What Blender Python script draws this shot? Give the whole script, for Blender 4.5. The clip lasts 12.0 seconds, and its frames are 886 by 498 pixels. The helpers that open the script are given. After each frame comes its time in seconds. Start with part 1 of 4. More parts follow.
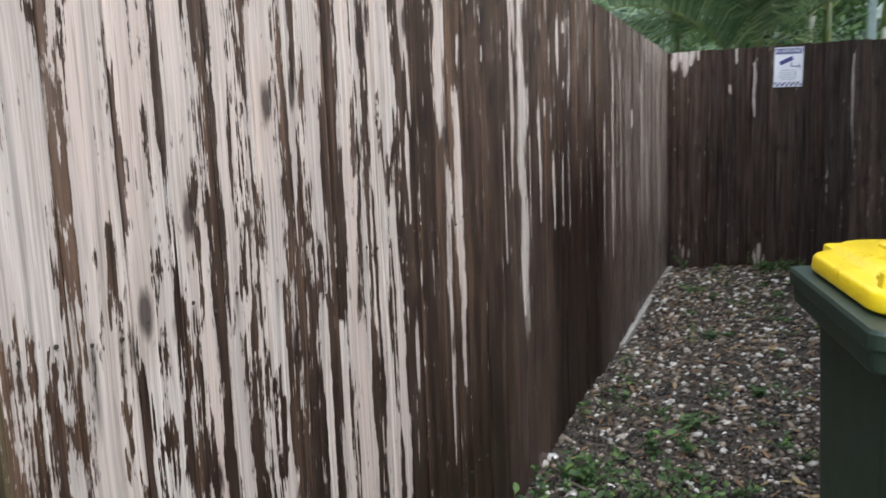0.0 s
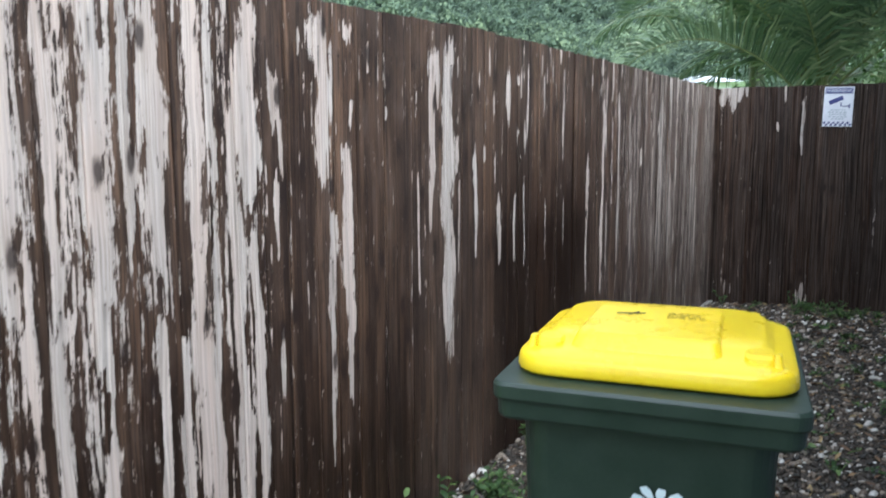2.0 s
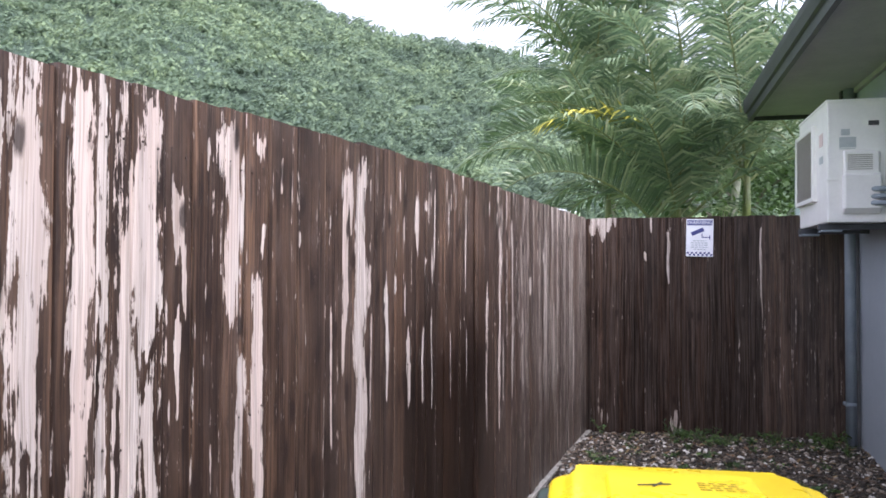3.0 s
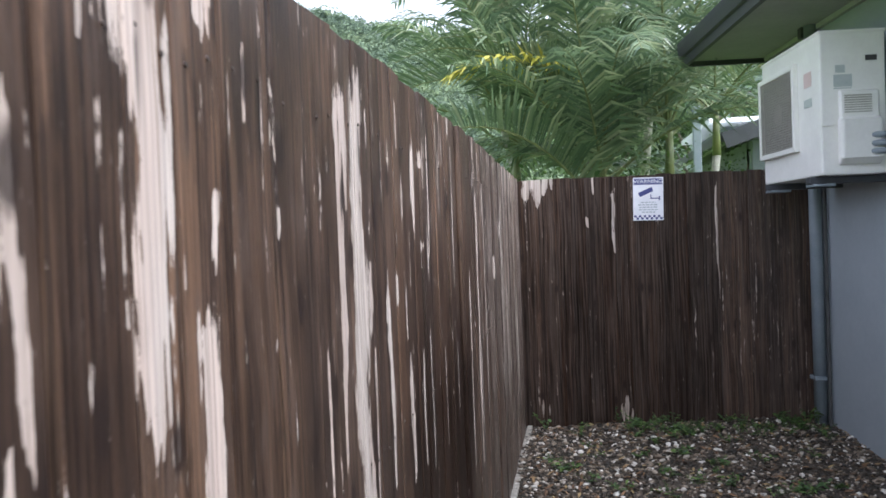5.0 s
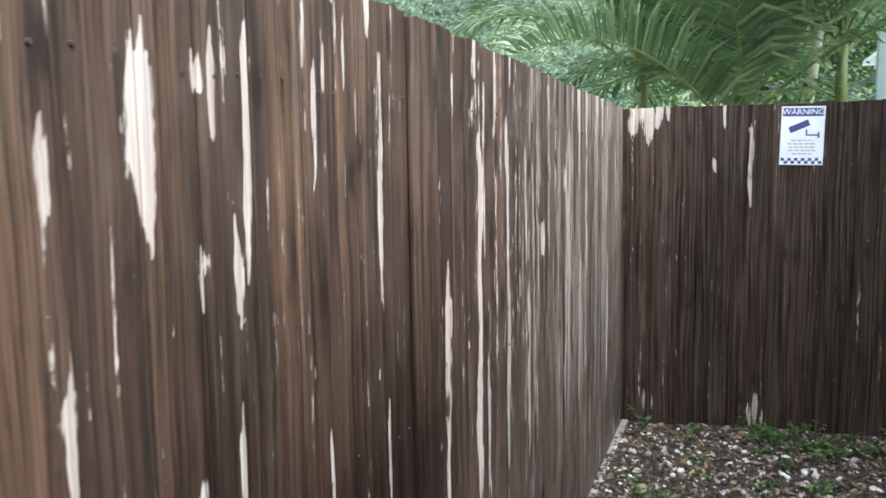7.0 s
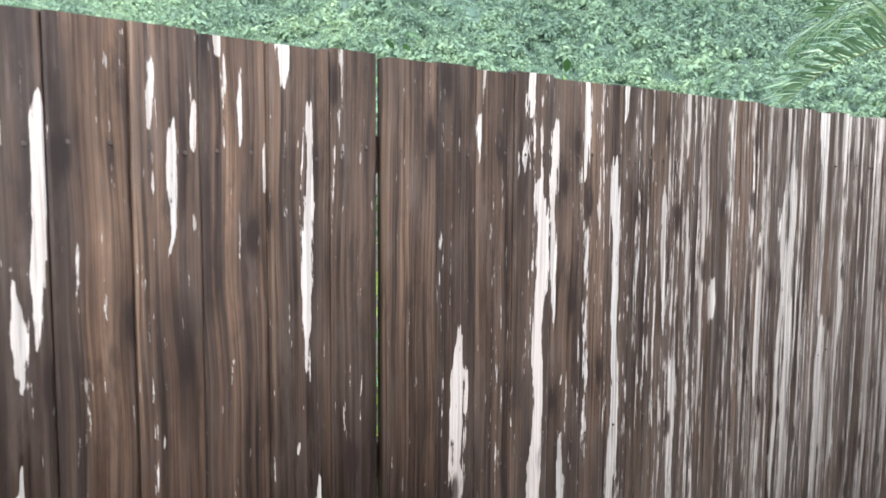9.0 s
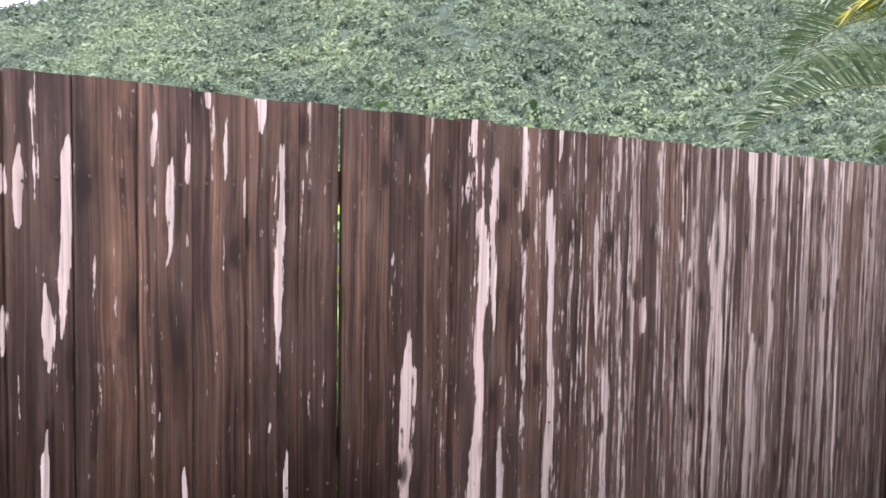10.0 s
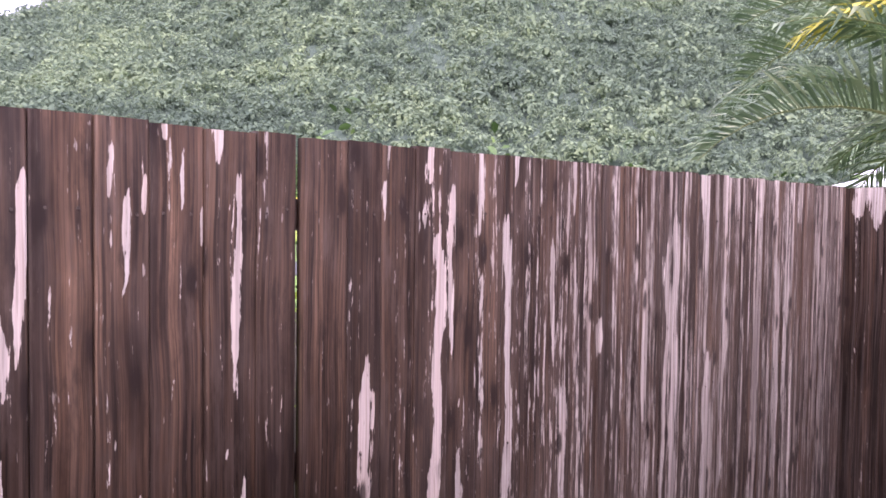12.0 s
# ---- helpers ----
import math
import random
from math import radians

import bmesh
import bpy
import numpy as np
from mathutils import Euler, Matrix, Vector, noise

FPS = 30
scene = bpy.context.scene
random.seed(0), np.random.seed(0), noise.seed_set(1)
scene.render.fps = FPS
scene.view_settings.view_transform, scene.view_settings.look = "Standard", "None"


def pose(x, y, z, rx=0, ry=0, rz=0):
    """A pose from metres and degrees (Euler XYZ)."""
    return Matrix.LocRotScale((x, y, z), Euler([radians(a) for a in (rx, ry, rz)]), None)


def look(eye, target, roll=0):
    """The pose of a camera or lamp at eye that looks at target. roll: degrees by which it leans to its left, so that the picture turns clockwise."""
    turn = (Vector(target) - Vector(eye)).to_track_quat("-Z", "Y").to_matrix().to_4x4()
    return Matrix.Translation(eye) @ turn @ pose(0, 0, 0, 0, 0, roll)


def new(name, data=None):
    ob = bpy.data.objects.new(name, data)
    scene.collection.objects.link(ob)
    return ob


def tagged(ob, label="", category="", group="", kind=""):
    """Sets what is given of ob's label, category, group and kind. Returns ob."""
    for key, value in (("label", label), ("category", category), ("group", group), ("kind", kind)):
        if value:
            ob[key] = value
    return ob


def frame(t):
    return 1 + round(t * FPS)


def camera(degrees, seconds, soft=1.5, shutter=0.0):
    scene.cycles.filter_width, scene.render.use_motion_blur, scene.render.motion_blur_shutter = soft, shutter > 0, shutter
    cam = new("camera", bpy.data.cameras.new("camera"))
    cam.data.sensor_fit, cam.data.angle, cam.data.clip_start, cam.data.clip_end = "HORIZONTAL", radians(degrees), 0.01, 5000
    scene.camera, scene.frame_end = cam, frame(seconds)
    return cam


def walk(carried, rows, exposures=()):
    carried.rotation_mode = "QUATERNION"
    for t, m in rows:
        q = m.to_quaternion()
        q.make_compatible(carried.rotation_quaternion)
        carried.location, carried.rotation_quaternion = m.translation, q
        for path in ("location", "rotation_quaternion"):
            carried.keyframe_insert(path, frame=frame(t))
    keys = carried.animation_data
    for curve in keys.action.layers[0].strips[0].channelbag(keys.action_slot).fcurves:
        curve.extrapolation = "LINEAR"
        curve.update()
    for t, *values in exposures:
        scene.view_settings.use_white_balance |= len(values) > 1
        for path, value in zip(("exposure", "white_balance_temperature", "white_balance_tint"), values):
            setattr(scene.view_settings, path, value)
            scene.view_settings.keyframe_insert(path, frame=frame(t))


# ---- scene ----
cam = camera(58.4, 12.0, 1.6, 0.25)
PATH = [
    (0, (0.726, 0.102, 1.236), (-0.024, 1.932, 0.936), -2.3),
    (0.5, (0.992, 0.058, 1.272), (-0.052, 1.705, 0.83), -1.5),
    (1, (1.239, -0.054, 1.26), (0.079, 1.494, 0.753), 1.6),
    (1.5, (1.369, -0.008, 1.294), (0.24, 1.582, 0.851), 0.7),
    (2, (1.48, 0.119, 1.346), (0.451, 1.813, 1.078), -0.2),
    (2.5, (1.449, 0.177, 1.406), (0.518, 1.944, 1.298), 1.0),
    (3, (1.124, 0.287, 1.362), (0.437, 2.165, 1.407), 0.2),
    (3.2, (1.039, 0.311, 1.375), (0.392, 2.203, 1.437), 0.1),
    (4.8, (0.366, 1.107, 1.413), (0.03, 3.078, 1.392), -1.4),
    (5, (0.379, 1.229, 1.414), (0.045, 3.2, 1.375), -2.2),
    (5.5, (0.382, 1.661, 1.451), (0.023, 3.626, 1.363), -3.2),
    (6, (0.333, 1.945, 1.442), (-0.04, 3.904, 1.289), -3.1),
    (6.5, (0.391, 2.178, 1.458), (-0.081, 4.115, 1.295), -3.5),
    (6.7, (0.48, 2.277, 1.476), (-0.099, 4.182, 1.284), -2.4),
    (8.3, (0.768, 2.982, 1.542), (-0.346, 4.627, 1.309), 1.1),
    (8.5, (0.87, 3.043, 1.549), (-0.406, 4.562, 1.295), 1.2),
    (9, (1.077, 2.996, 1.576), (-0.421, 4.307, 1.382), 0.4),
    (9.5, (1.263, 2.897, 1.589), (-0.26, 4.189, 1.47), -0.1),
    (10, (1.357, 2.88, 1.582), (-0.14, 4.2, 1.458), 1.0),
    (10.5, (1.393, 2.887, 1.591), (-0.08, 4.233, 1.468), 0.7),
    (11, (1.397, 2.881, 1.608), (-0.063, 4.246, 1.529), 0.8),
    (11.5, (1.391, 2.886, 1.607), (-0.061, 4.261, 1.566), 1.5),
    (12, (1.4, 2.878, 1.606), (-0.047, 4.257, 1.523), 0.8),
]
walk(cam, [(t, look(eye, target, roll)) for t, eye, target, roll in PATH],
     [(0, 1.57, 5810, 10), (1, 1.47, 5660, 3), (2, 1.73, 5460, 7), (2.5, 1.86, 5460, 8), (3, 2.01, 5810, 22), (3.2, 2.01, 5810, 22), (4.8, 1.82, 5760, 15), (5, 1.87, 5760, 14), (5.5, 2.32, 5780, 12), (6.5, 2.32, 5790, 8), (8.5, 2.6, 5580, 3), (9, 2.55, 5530, 6), (9.5, 2.25, 5810, 22), (10.5, 2.15, 6010, 33), (11, 2.2, 5960, 36), (12, 2.1, 5960, 46)])

# ---- light: overcast day ----
world = bpy.data.worlds.new("world")
scene.world = world
world.use_nodes = True
wn, wl = world.node_tree.nodes, world.node_tree.links
sky = wn.new("ShaderNodeTexSky")
sky.sky_type, sky.sun_disc = "NISHITA", False
sky.sun_elevation, sky.sun_rotation = radians(52), radians(120)
sky.air_density, sky.dust_density = 1.0, 4.0
hue = wn.new("ShaderNodeHueSaturation")
hue.inputs["Saturation"].default_value = 0.22
wl.new(sky.outputs[0], hue.inputs["Color"])
wl.new(hue.outputs[0], wn["Background"].inputs[0])
wn["Background"].inputs[1].default_value = 0.15
sun = new("sun", bpy.data.lights.new("sun", "SUN"))
sun.data.energy, sun.data.angle, sun.data.color = 0.5, radians(60), (1.0, 0.99, 0.97)
sun.matrix_world = look((0, 0, 30), (-7, 9, 0))


# ---- materials ----
class Mat:
    """A node material with short calls for the usual nodes."""

    def __init__(self, name, rough=0.6, metal=0.0, spec=0.5):
        self.m = bpy.data.materials.new(name)
        self.m.use_nodes = True
        self.n, self.l = self.m.node_tree.nodes, self.m.node_tree.links
        self.b = self.n["Principled BSDF"]
        self.b.inputs["Roughness"].default_value = rough
        self.b.inputs["Metallic"].default_value = metal
        self.b.inputs["Specular IOR Level"].default_value = spec

    def link(self, a, b):
        self.l.new(a, b)

    def put(self, socket, value):
        if isinstance(value, (int, float)):
            socket.default_value = (value, value, value, 1) if socket.type == "RGBA" else value
        elif isinstance(value, tuple):
            socket.default_value = (*value, 1) if len(value) == 3 and socket.type == "RGBA" else value
        else:
            self.l.new(value, socket)

    def pos(self):
        return self.n.new("ShaderNodeNewGeometry").outputs["Position"]

    def obj(self):
        return self.n.new("ShaderNodeTexCoord").outputs["Object"]

    def math(self, op, a, b=0.0, clamp=False):
        k = self.n.new("ShaderNodeMath")
        k.operation, k.use_clamp = op, clamp
        self.put(k.inputs[0], a)
        self.put(k.inputs[1], b)
        return k.outputs[0]

    def scaled(self, vec, by, shift=None):
        k = self.n.new("ShaderNodeVectorMath")
        k.operation = "MULTIPLY"
        self.l.new(vec, k.inputs[0])
        k.inputs[1].default_value = by
        if shift is None:
            return k.outputs[0]
        a = self.n.new("ShaderNodeVectorMath")
        a.operation = "ADD"
        self.l.new(k.outputs[0], a.inputs[0])
        self.put(a.inputs[1], shift)
        return a.outputs[0]

    def noise(self, vec, scale=5.0, detail=4.0, rough=0.55, out="Fac"):
        k = self.n.new("ShaderNodeTexNoise")
        self.l.new(vec, k.inputs["Vector"])
        k.inputs["Scale"].default_value, k.inputs["Detail"].default_value, k.inputs["Roughness"].default_value = scale, detail, rough
        return k.outputs[out]

    def ramp(self, fac, *stops):
        k = self.n.new("ShaderNodeValToRGB")
        self.l.new(fac, k.inputs[0])
        e = k.color_ramp.elements
        while len(e) < len(stops):
            e.new(0.5)
        for el, (p, c) in zip(e, stops):
            el.position = p
            el.color = (*c, 1) if isinstance(c, tuple) else (c, c, c, 1)
        return k.outputs[0]

    def mix(self, fac, a, b, kind="MIX"):
        k = self.n.new("ShaderNodeMix")
        k.data_type, k.blend_type = "RGBA", kind
        self.put(k.inputs[0], fac)
        self.put(k.inputs[6], a)
        self.put(k.inputs[7], b)
        return k.outputs[2]

    def color(self, c):
        self.put(self.b.inputs["Base Color"], c)
        return self

    def rough(self, r):
        self.put(self.b.inputs["Roughness"], r)
        return self

    def bump(self, height, strength=0.4, dist=0.01):
        k = self.n.new("ShaderNodeBump")
        k.inputs["Strength"].default_value, k.inputs["Distance"].default_value = strength, dist
        self.l.new(height, k.inputs["Height"])
        self.l.new(k.outputs[0], self.b.inputs["Normal"])
        return self

    def random(self):
        return self.n.new("ShaderNodeObjectInfo").outputs["Random"]

    def island(self):
        return self.n.new("ShaderNodeNewGeometry").outputs["Random Per Island"]

    def value(self, name):
        k = self.n.new("ShaderNodeAttribute")
        k.attribute_name = name
        return k.outputs["Fac"]


def fence_wood():
    """Dark stain that has flaked off old palings in long streaks; the bare wood turns grey towards the far corner."""
    m = Mat("flaking_stained_timber")
    p, rnd = m.pos(), m.random()
    sep = m.n.new("ShaderNodeSeparateXYZ")
    m.link(p, sep.inputs[0])
    wander = m.math("MULTIPLY", m.math("SUBTRACT", m.noise(m.scaled(p, (3.0, 3.0, 1.9)), 1.0, 2, 0.5), 0.5), 0.035)
    along = m.math("ADD", m.math("ADD", sep.outputs[0], sep.outputs[1]), wander)
    comb = m.n.new("ShaderNodeCombineXYZ")
    m.link(along, comb.inputs[0])
    m.link(sep.outputs[2], comb.inputs[2])
    m.link(m.math("MULTIPLY", rnd, 40.0), comb.inputs[1])
    v = comb.outputs[0]
    fade_shade, greyed = m.value("fade_shade"), m.value("grey")
    fine = m.noise(m.scaled(v, (240, 1, 8.0)), 1.0, 3, 0.6)
    chips = m.noise(m.scaled(v, (70, 1, 17.0)), 1.0, 5, 0.65)
    mid = m.noise(m.scaled(v, (85, 1, 1.5)), 1.0, 4, 0.6)
    grain = m.noise(m.scaled(v, (170, 1, 2.0)), 1.0, 5, 0.7)
    stripe = m.noise(m.scaled(v, (34, 1, 0.55)), 1.0, 2, 0.5)
    broad = m.noise(m.scaled(v, (11, 1, 1.4)), 1.0, 3, 0.5)
    g = m.ramp(grain, (0.38, 0.0), (0.62, 1.0))
    # where the stain has gone: streaks with ragged, chipped edges
    rag = m.math("ADD", m.math("MULTIPLY", m.math("SUBTRACT", fine, 0.5), 0.9), m.math("MULTIPLY", m.math("SUBTRACT", mid, 0.5), m.math("SUBTRACT", 1.5, m.math("MULTIPLY", greyed, 0.4))))
    rag = m.math("ADD", rag, m.math("MULTIPLY", m.math("SUBTRACT", chips, 0.5), m.math("SUBTRACT", 1.85, greyed)))
    edge = m.math("ADD", m.value("bare"), rag)
    flecks = m.ramp(m.noise(m.scaled(v, (85, 1, 13)), 1.0, 3, 0.6), (0.70, 0.0), (0.73, 1.0))
    soft = m.math("ADD", 0.09, m.math("MULTIPLY", m.math("MULTIPLY", greyed, greyed), 0.15))
    gone = m.math("ADD", m.math("DIVIDE", m.math("SUBTRACT", edge, 0.5), soft), 0.5, True)
    mask = m.math("MAXIMUM", gone, m.math("MULTIPLY", flecks, m.math("MULTIPLY", fade_shade, 0.7)))
    # stained wood: reddish brown latewood lines over a paler, warmer ground, a tone of its own for each board
    stain = m.mix(g, (0.016, 0.0100, 0.0074), (0.122, 0.074, 0.049))
    stain = m.mix(m.math("MULTIPLY", m.ramp(stripe, (0.44, 0.0), (0.64, 1.0)), 0.8), stain, m.mix(g, (0.046, 0.027, 0.0172), (0.225, 0.138, 0.087)))
    stain = m.mix(m.math("MULTIPLY", m.ramp(stripe, (0.30, 1.0), (0.42, 0.0)), 0.7), stain, (0.019, 0.012, 0.010))
    stain = m.mix(1.0, stain, m.ramp(m.math("FRACT", m.math("MULTIPLY", rnd, 7.31)), (0.0, (0.55, 0.52, 0.51)), (0.5, (1.0, 0.98, 0.96)), (1.0, (1.36, 1.30, 1.24))), "MULTIPLY")
    stain = m.mix(m.math("MULTIPLY", m.ramp(broad, (0.40, 0.0), (0.62, 1.0)), 0.30), stain, (0.105, 0.074, 0.058))
    mottle = m.noise(m.scaled(v, (24, 1, 5.5), (1.0, 0.0, 2.0)), 1.0, 5, 0.7)
    stain = m.mix(m.math("MULTIPLY", m.ramp(mottle, (0.52, 0.0), (0.66, 1.0)), 0.55), stain, (0.135, 0.095, 0.074))
    stain = m.mix(m.math("MULTIPLY", m.ramp(mottle, (0.32, 1.0), (0.46, 0.0)), 0.65), stain, (0.019, 0.0125, 0.0105))
    smudge = m.noise(m.scaled(v, (7, 1, 1.9), (3.0, 0.0, 7.0)), 1.0, 4, 0.6)
    stain = m.mix(m.math("MULTIPLY", m.ramp(smudge, (0.50, 0.0), (0.68, 1.0)), 0.72), stain, (0.022, 0.0135, 0.0105))
    stain = m.mix(m.math("MULTIPLY", m.ramp(fine, (0.62, 0.0), (0.72, 1.0)), 0.22), stain, (0.24, 0.19, 0.16))
    # low values darken the stain; on the end fence this paints in its shade
    stain = m.mix(fade_shade, m.mix(1.0, stain, (0.19, 0.160, 0.148), "MULTIPLY"), stain)
    stain = m.mix(m.math("MULTIPLY", greyed, m.math("MULTIPLY", m.ramp(mid, (0.40, 0.0), (0.64, 0.5)), 1.0)), stain, m.mix(g, (0.10, 0.076, 0.062), (0.25, 0.20, 0.165)))
    # bare wood: pale, fibrous, pinkish or yellowish, silvered towards the corner
    bare = m.mix(g, (0.37, 0.31, 0.262), (0.665, 0.583, 0.51))
    bare = m.mix(m.ramp(broad, (0.42, 0.0), (0.62, 0.6)), bare, (0.60, 0.46, 0.38))
    bare = m.mix(m.math("MULTIPLY", m.ramp(mid, (0.42, 1.0), (0.56, 0.0)), 0.4), bare, (0.31, 0.275, 0.25))
    bare = m.mix(m.math("MULTIPLY", greyed, 0.75), bare, m.mix(g, (0.26, 0.215, 0.18), (0.60, 0.515, 0.445)))
    bare = m.mix(m.math("MULTIPLY", greyed, m.ramp(stripe, (0.44, 0.0), (0.60, 0.75))), bare, m.mix(g, (0.10, 0.075, 0.062), (0.24, 0.19, 0.16)))
    fibre = m.ramp(m.noise(m.scaled(v, (210, 1, 5)), 1.0, 4, 0.65), (0.33, 1.0), (0.45, 0.0))
    bare = m.mix(m.math("MULTIPLY", fibre, 0.5), bare, (0.17, 0.135, 0.11))
    pits = m.ramp(m.noise(m.scaled(v, (62, 1, 14)), 1.0, 3, 0.7), (0.29, 1.0), (0.35, 0.0))
    bare = m.mix(m.math("MULTIPLY", pits, 0.8), bare, (0.07, 0.05, 0.04))
    col = m.mix(mask, stain, bare)
    # knots: a dark heart in a darker halo
    vor = m.n.new("ShaderNodeTexVoronoi")
    vor.voronoi_dimensions = "2D"
    flat = m.n.new("ShaderNodeCombineXYZ")
    m.link(m.math("MULTIPLY", along, 6.5), flat.inputs[0])
    m.link(m.math("ADD", m.math("MULTIPLY", sep.outputs[2], 2.5), m.math("MULTIPLY", rnd, 40.0)), flat.inputs[1])
    m.link(flat.outputs[0], vor.inputs["Vector"])
    vor.inputs["Scale"].default_value = 1.0
    heart = m.ramp(m.math("ADD", vor.outputs["Distance"], m.math("MULTIPLY", m.math("SUBTRACT", chips, 0.5), 0.10)), (0.05, 1.0), (0.10, 0.0))
    halo = m.ramp(vor.outputs["Distance"], (0.06, 1.0), (0.26, 0.0))
    col = m.mix(m.math("MULTIPLY", halo, 0.38), col, m.mix(mask, (0.020, 0.012, 0.009), (0.34, 0.25, 0.19)))
    col = m.mix(m.math("MULTIPLY", heart, 0.85), col, (0.024, 0.015, 0.012))
    # tears of iron stain under the nails
    col = m.mix(m.math("MULTIPLY", m.value("tear"), 0.9), col, (0.020, 0.014, 0.012))
    m.color(col)
    m.rough(m.mix(mask, 0.42, m.math("SUBTRACT", 0.82, m.math("MULTIPLY", greyed, 0.24))))
    m.put(m.b.inputs["Specular IOR Level"], m.math("ADD", 0.08, m.math("MULTIPLY", fade_shade, 0.34)))
    height = m.math("ADD", m.math("MULTIPLY", grain, 0.55), m.math("SUBTRACT", 0.6, m.math("MULTIPLY", mask, 0.6)))
    return m.bump(height, 0.6, 0.002).m


def plain(name, c1, c2, scale=20.0, rough=0.6, bump=0.15, dist=0.002, metal=0.0, spec=0.5):
    """A surface of two near colours, mottled at two scales, with a fine relief."""
    m = Mat(name, rough, metal, spec)
    p = m.pos()
    a, b = m.noise(p, scale, 5, 0.6), m.noise(p, scale * 9, 3, 0.6)
    m.color(m.mix(m.ramp(m.math("ADD", m.math("MULTIPLY", a, 0.7), m.math("MULTIPLY", b, 0.3)), (0.35, 0.0), (0.65, 1.0)), c1, c2))
    m.rough(m.math("ADD", m.math("MULTIPLY", a, 0.2), rough - 0.1))
    return m.bump(b, bump, dist).m


def scattered(name, stops, rough=0.7, spec=0.4, thin=0.0):
    """One colour for each separate piece, picked from the stops."""
    m = Mat(name, rough, 0.0, spec)
    c = m.ramp(m.island(), *stops)
    n = m.noise(m.pos(), 60, 3)
    m.color(m.mix(m.math("MULTIPLY", n, 0.35), c, (0.03, 0.03, 0.02)))
    if thin:
        tr = m.n.new("ShaderNodeBsdfTranslucent")
        m.link(c, tr.inputs[0])
        mx = m.n.new("ShaderNodeMixShader")
        mx.inputs[0].default_value = thin
        m.link(m.b.outputs[0], mx.inputs[1])
        m.link(tr.outputs[0], mx.inputs[2])
        m.link(mx.outputs[0], m.n["Material Output"].inputs[0])
    return m.m


WOOD = fence_wood()
RAIL = plain("dark_stained_rail", (0.03, 0.02, 0.015), (0.07, 0.045, 0.03), 12, 0.7, 0.3)
NAIL = plain("rusty_nail", (0.05, 0.035, 0.03), (0.16, 0.13, 0.11), 80, 0.5, 0.1, 0.001, 0.6)
GREEN_PLASTIC = plain("dark_green_plastic", (0.016, 0.030, 0.020), (0.026, 0.043, 0.030), 14, 0.40, 0.10, 0.001)
YELLOW_PLASTIC = plain("yellow_plastic", (0.88, 0.60, 0.003), (0.92, 0.68, 0.006), 10, 0.29, 0.08, 0.001)
BLACK_RUBBER = plain("black_rubber", (0.015, 0.015, 0.015), (0.03, 0.03, 0.03), 30, 0.8)
WHITE_PRINT = plain("pale_print", (0.62, 0.72, 0.76), (0.74, 0.80, 0.82), 60, 0.6, 0.05)
BLACK_PRINT = plain("black_print", (0.02, 0.02, 0.025), (0.035, 0.035, 0.04), 60, 0.6, 0.05)
AC_WHITE = plain("cream_painted_steel", (0.76, 0.75, 0.71), (0.84, 0.83, 0.79), 6, 0.4, 0.05, 0.001)
AC_DARK = plain("dark_fan_opening", (0.045, 0.045, 0.045), (0.08, 0.08, 0.078), 20, 0.6)
AC_GRILLE = plain("grey_wire_grille", (0.36, 0.34, 0.31), (0.48, 0.46, 0.42), 30, 0.5)
LABEL_GREY = plain("faded_label", (0.42, 0.47, 0.46), (0.5, 0.53, 0.52), 40, 0.5, 0.02)
LABEL_RED = plain("faded_red_label", (0.62, 0.45, 0.43), (0.68, 0.56, 0.54), 90, 0.5, 0.02)
RENDER_GREY = plain("grey_painted_wall", (0.32, 0.36, 0.39), (0.37, 0.41, 0.44), 3, 0.75, 0.25, 0.002)
PIPE_GREY = plain("grey_painted_pipe", (0.20, 0.24, 0.27), (0.26, 0.30, 0.33), 10, 0.5, 0.08)
FASCIA = plain("charcoal_painted_fascia", (0.035, 0.037, 0.043), (0.055, 0.057, 0.065), 8, 0.5, 0.1)
SOFFIT = plain("pale_soffit_sheet", (0.33, 0.33, 0.32), (0.41, 0.41, 0.395), 4, 0.8, 0.1)
ROOF_PALE = plain("pale_metal_roof", (0.62, 0.64, 0.66), (0.72, 0.73, 0.74), 3, 0.45, 0.1)
CONCRETE = plain("weathered_concrete", (0.16, 0.15, 0.13), (0.42, 0.39, 0.34), 25, 0.85, 0.5, 0.004)
CABINET = plain("pale_blue_grey_steel", (0.44, 0.50, 0.54), (0.52, 0.57, 0.60), 8, 0.45, 0.06)
SIGN_WHITE = plain("white_sign_sheet", (0.70, 0.70, 0.74), (0.80, 0.80, 0.83), 12, 0.4, 0.02)
SIGN_BLUE = plain("dark_blue_print", (0.035, 0.04, 0.16), (0.05, 0.055, 0.20), 40, 0.5, 0.02)
SIGN_GREY = plain("grey_print", (0.35, 0.38, 0.40), (0.45, 0.48, 0.50), 60, 0.5, 0.02)
ASPHALT = plain("asphalt", (0.04, 0.04, 0.042), (0.065, 0.065, 0.065), 30, 0.85, 0.3)
LAWN = plain("lawn_soil_and_grass", (0.10, 0.18, 0.03), (0.16, 0.26, 0.05), 1.2, 0.9, 0.6, 0.02)
SOIL = plain("damp_soil", (0.030, 0.024, 0.018), (0.075, 0.058, 0.042), 18, 0.9, 0.8, 0.01)
PEBBLES = scattered("mixed_pebbles", ((0.0, (0.018, 0.015, 0.012)), (0.45, (0.052, 0.039, 0.028)), (0.68, (0.135, 0.096, 0.066)), (0.86, (0.32, 0.26, 0.195)), (1.0, (0.80, 0.77, 0.71))), 0.45)
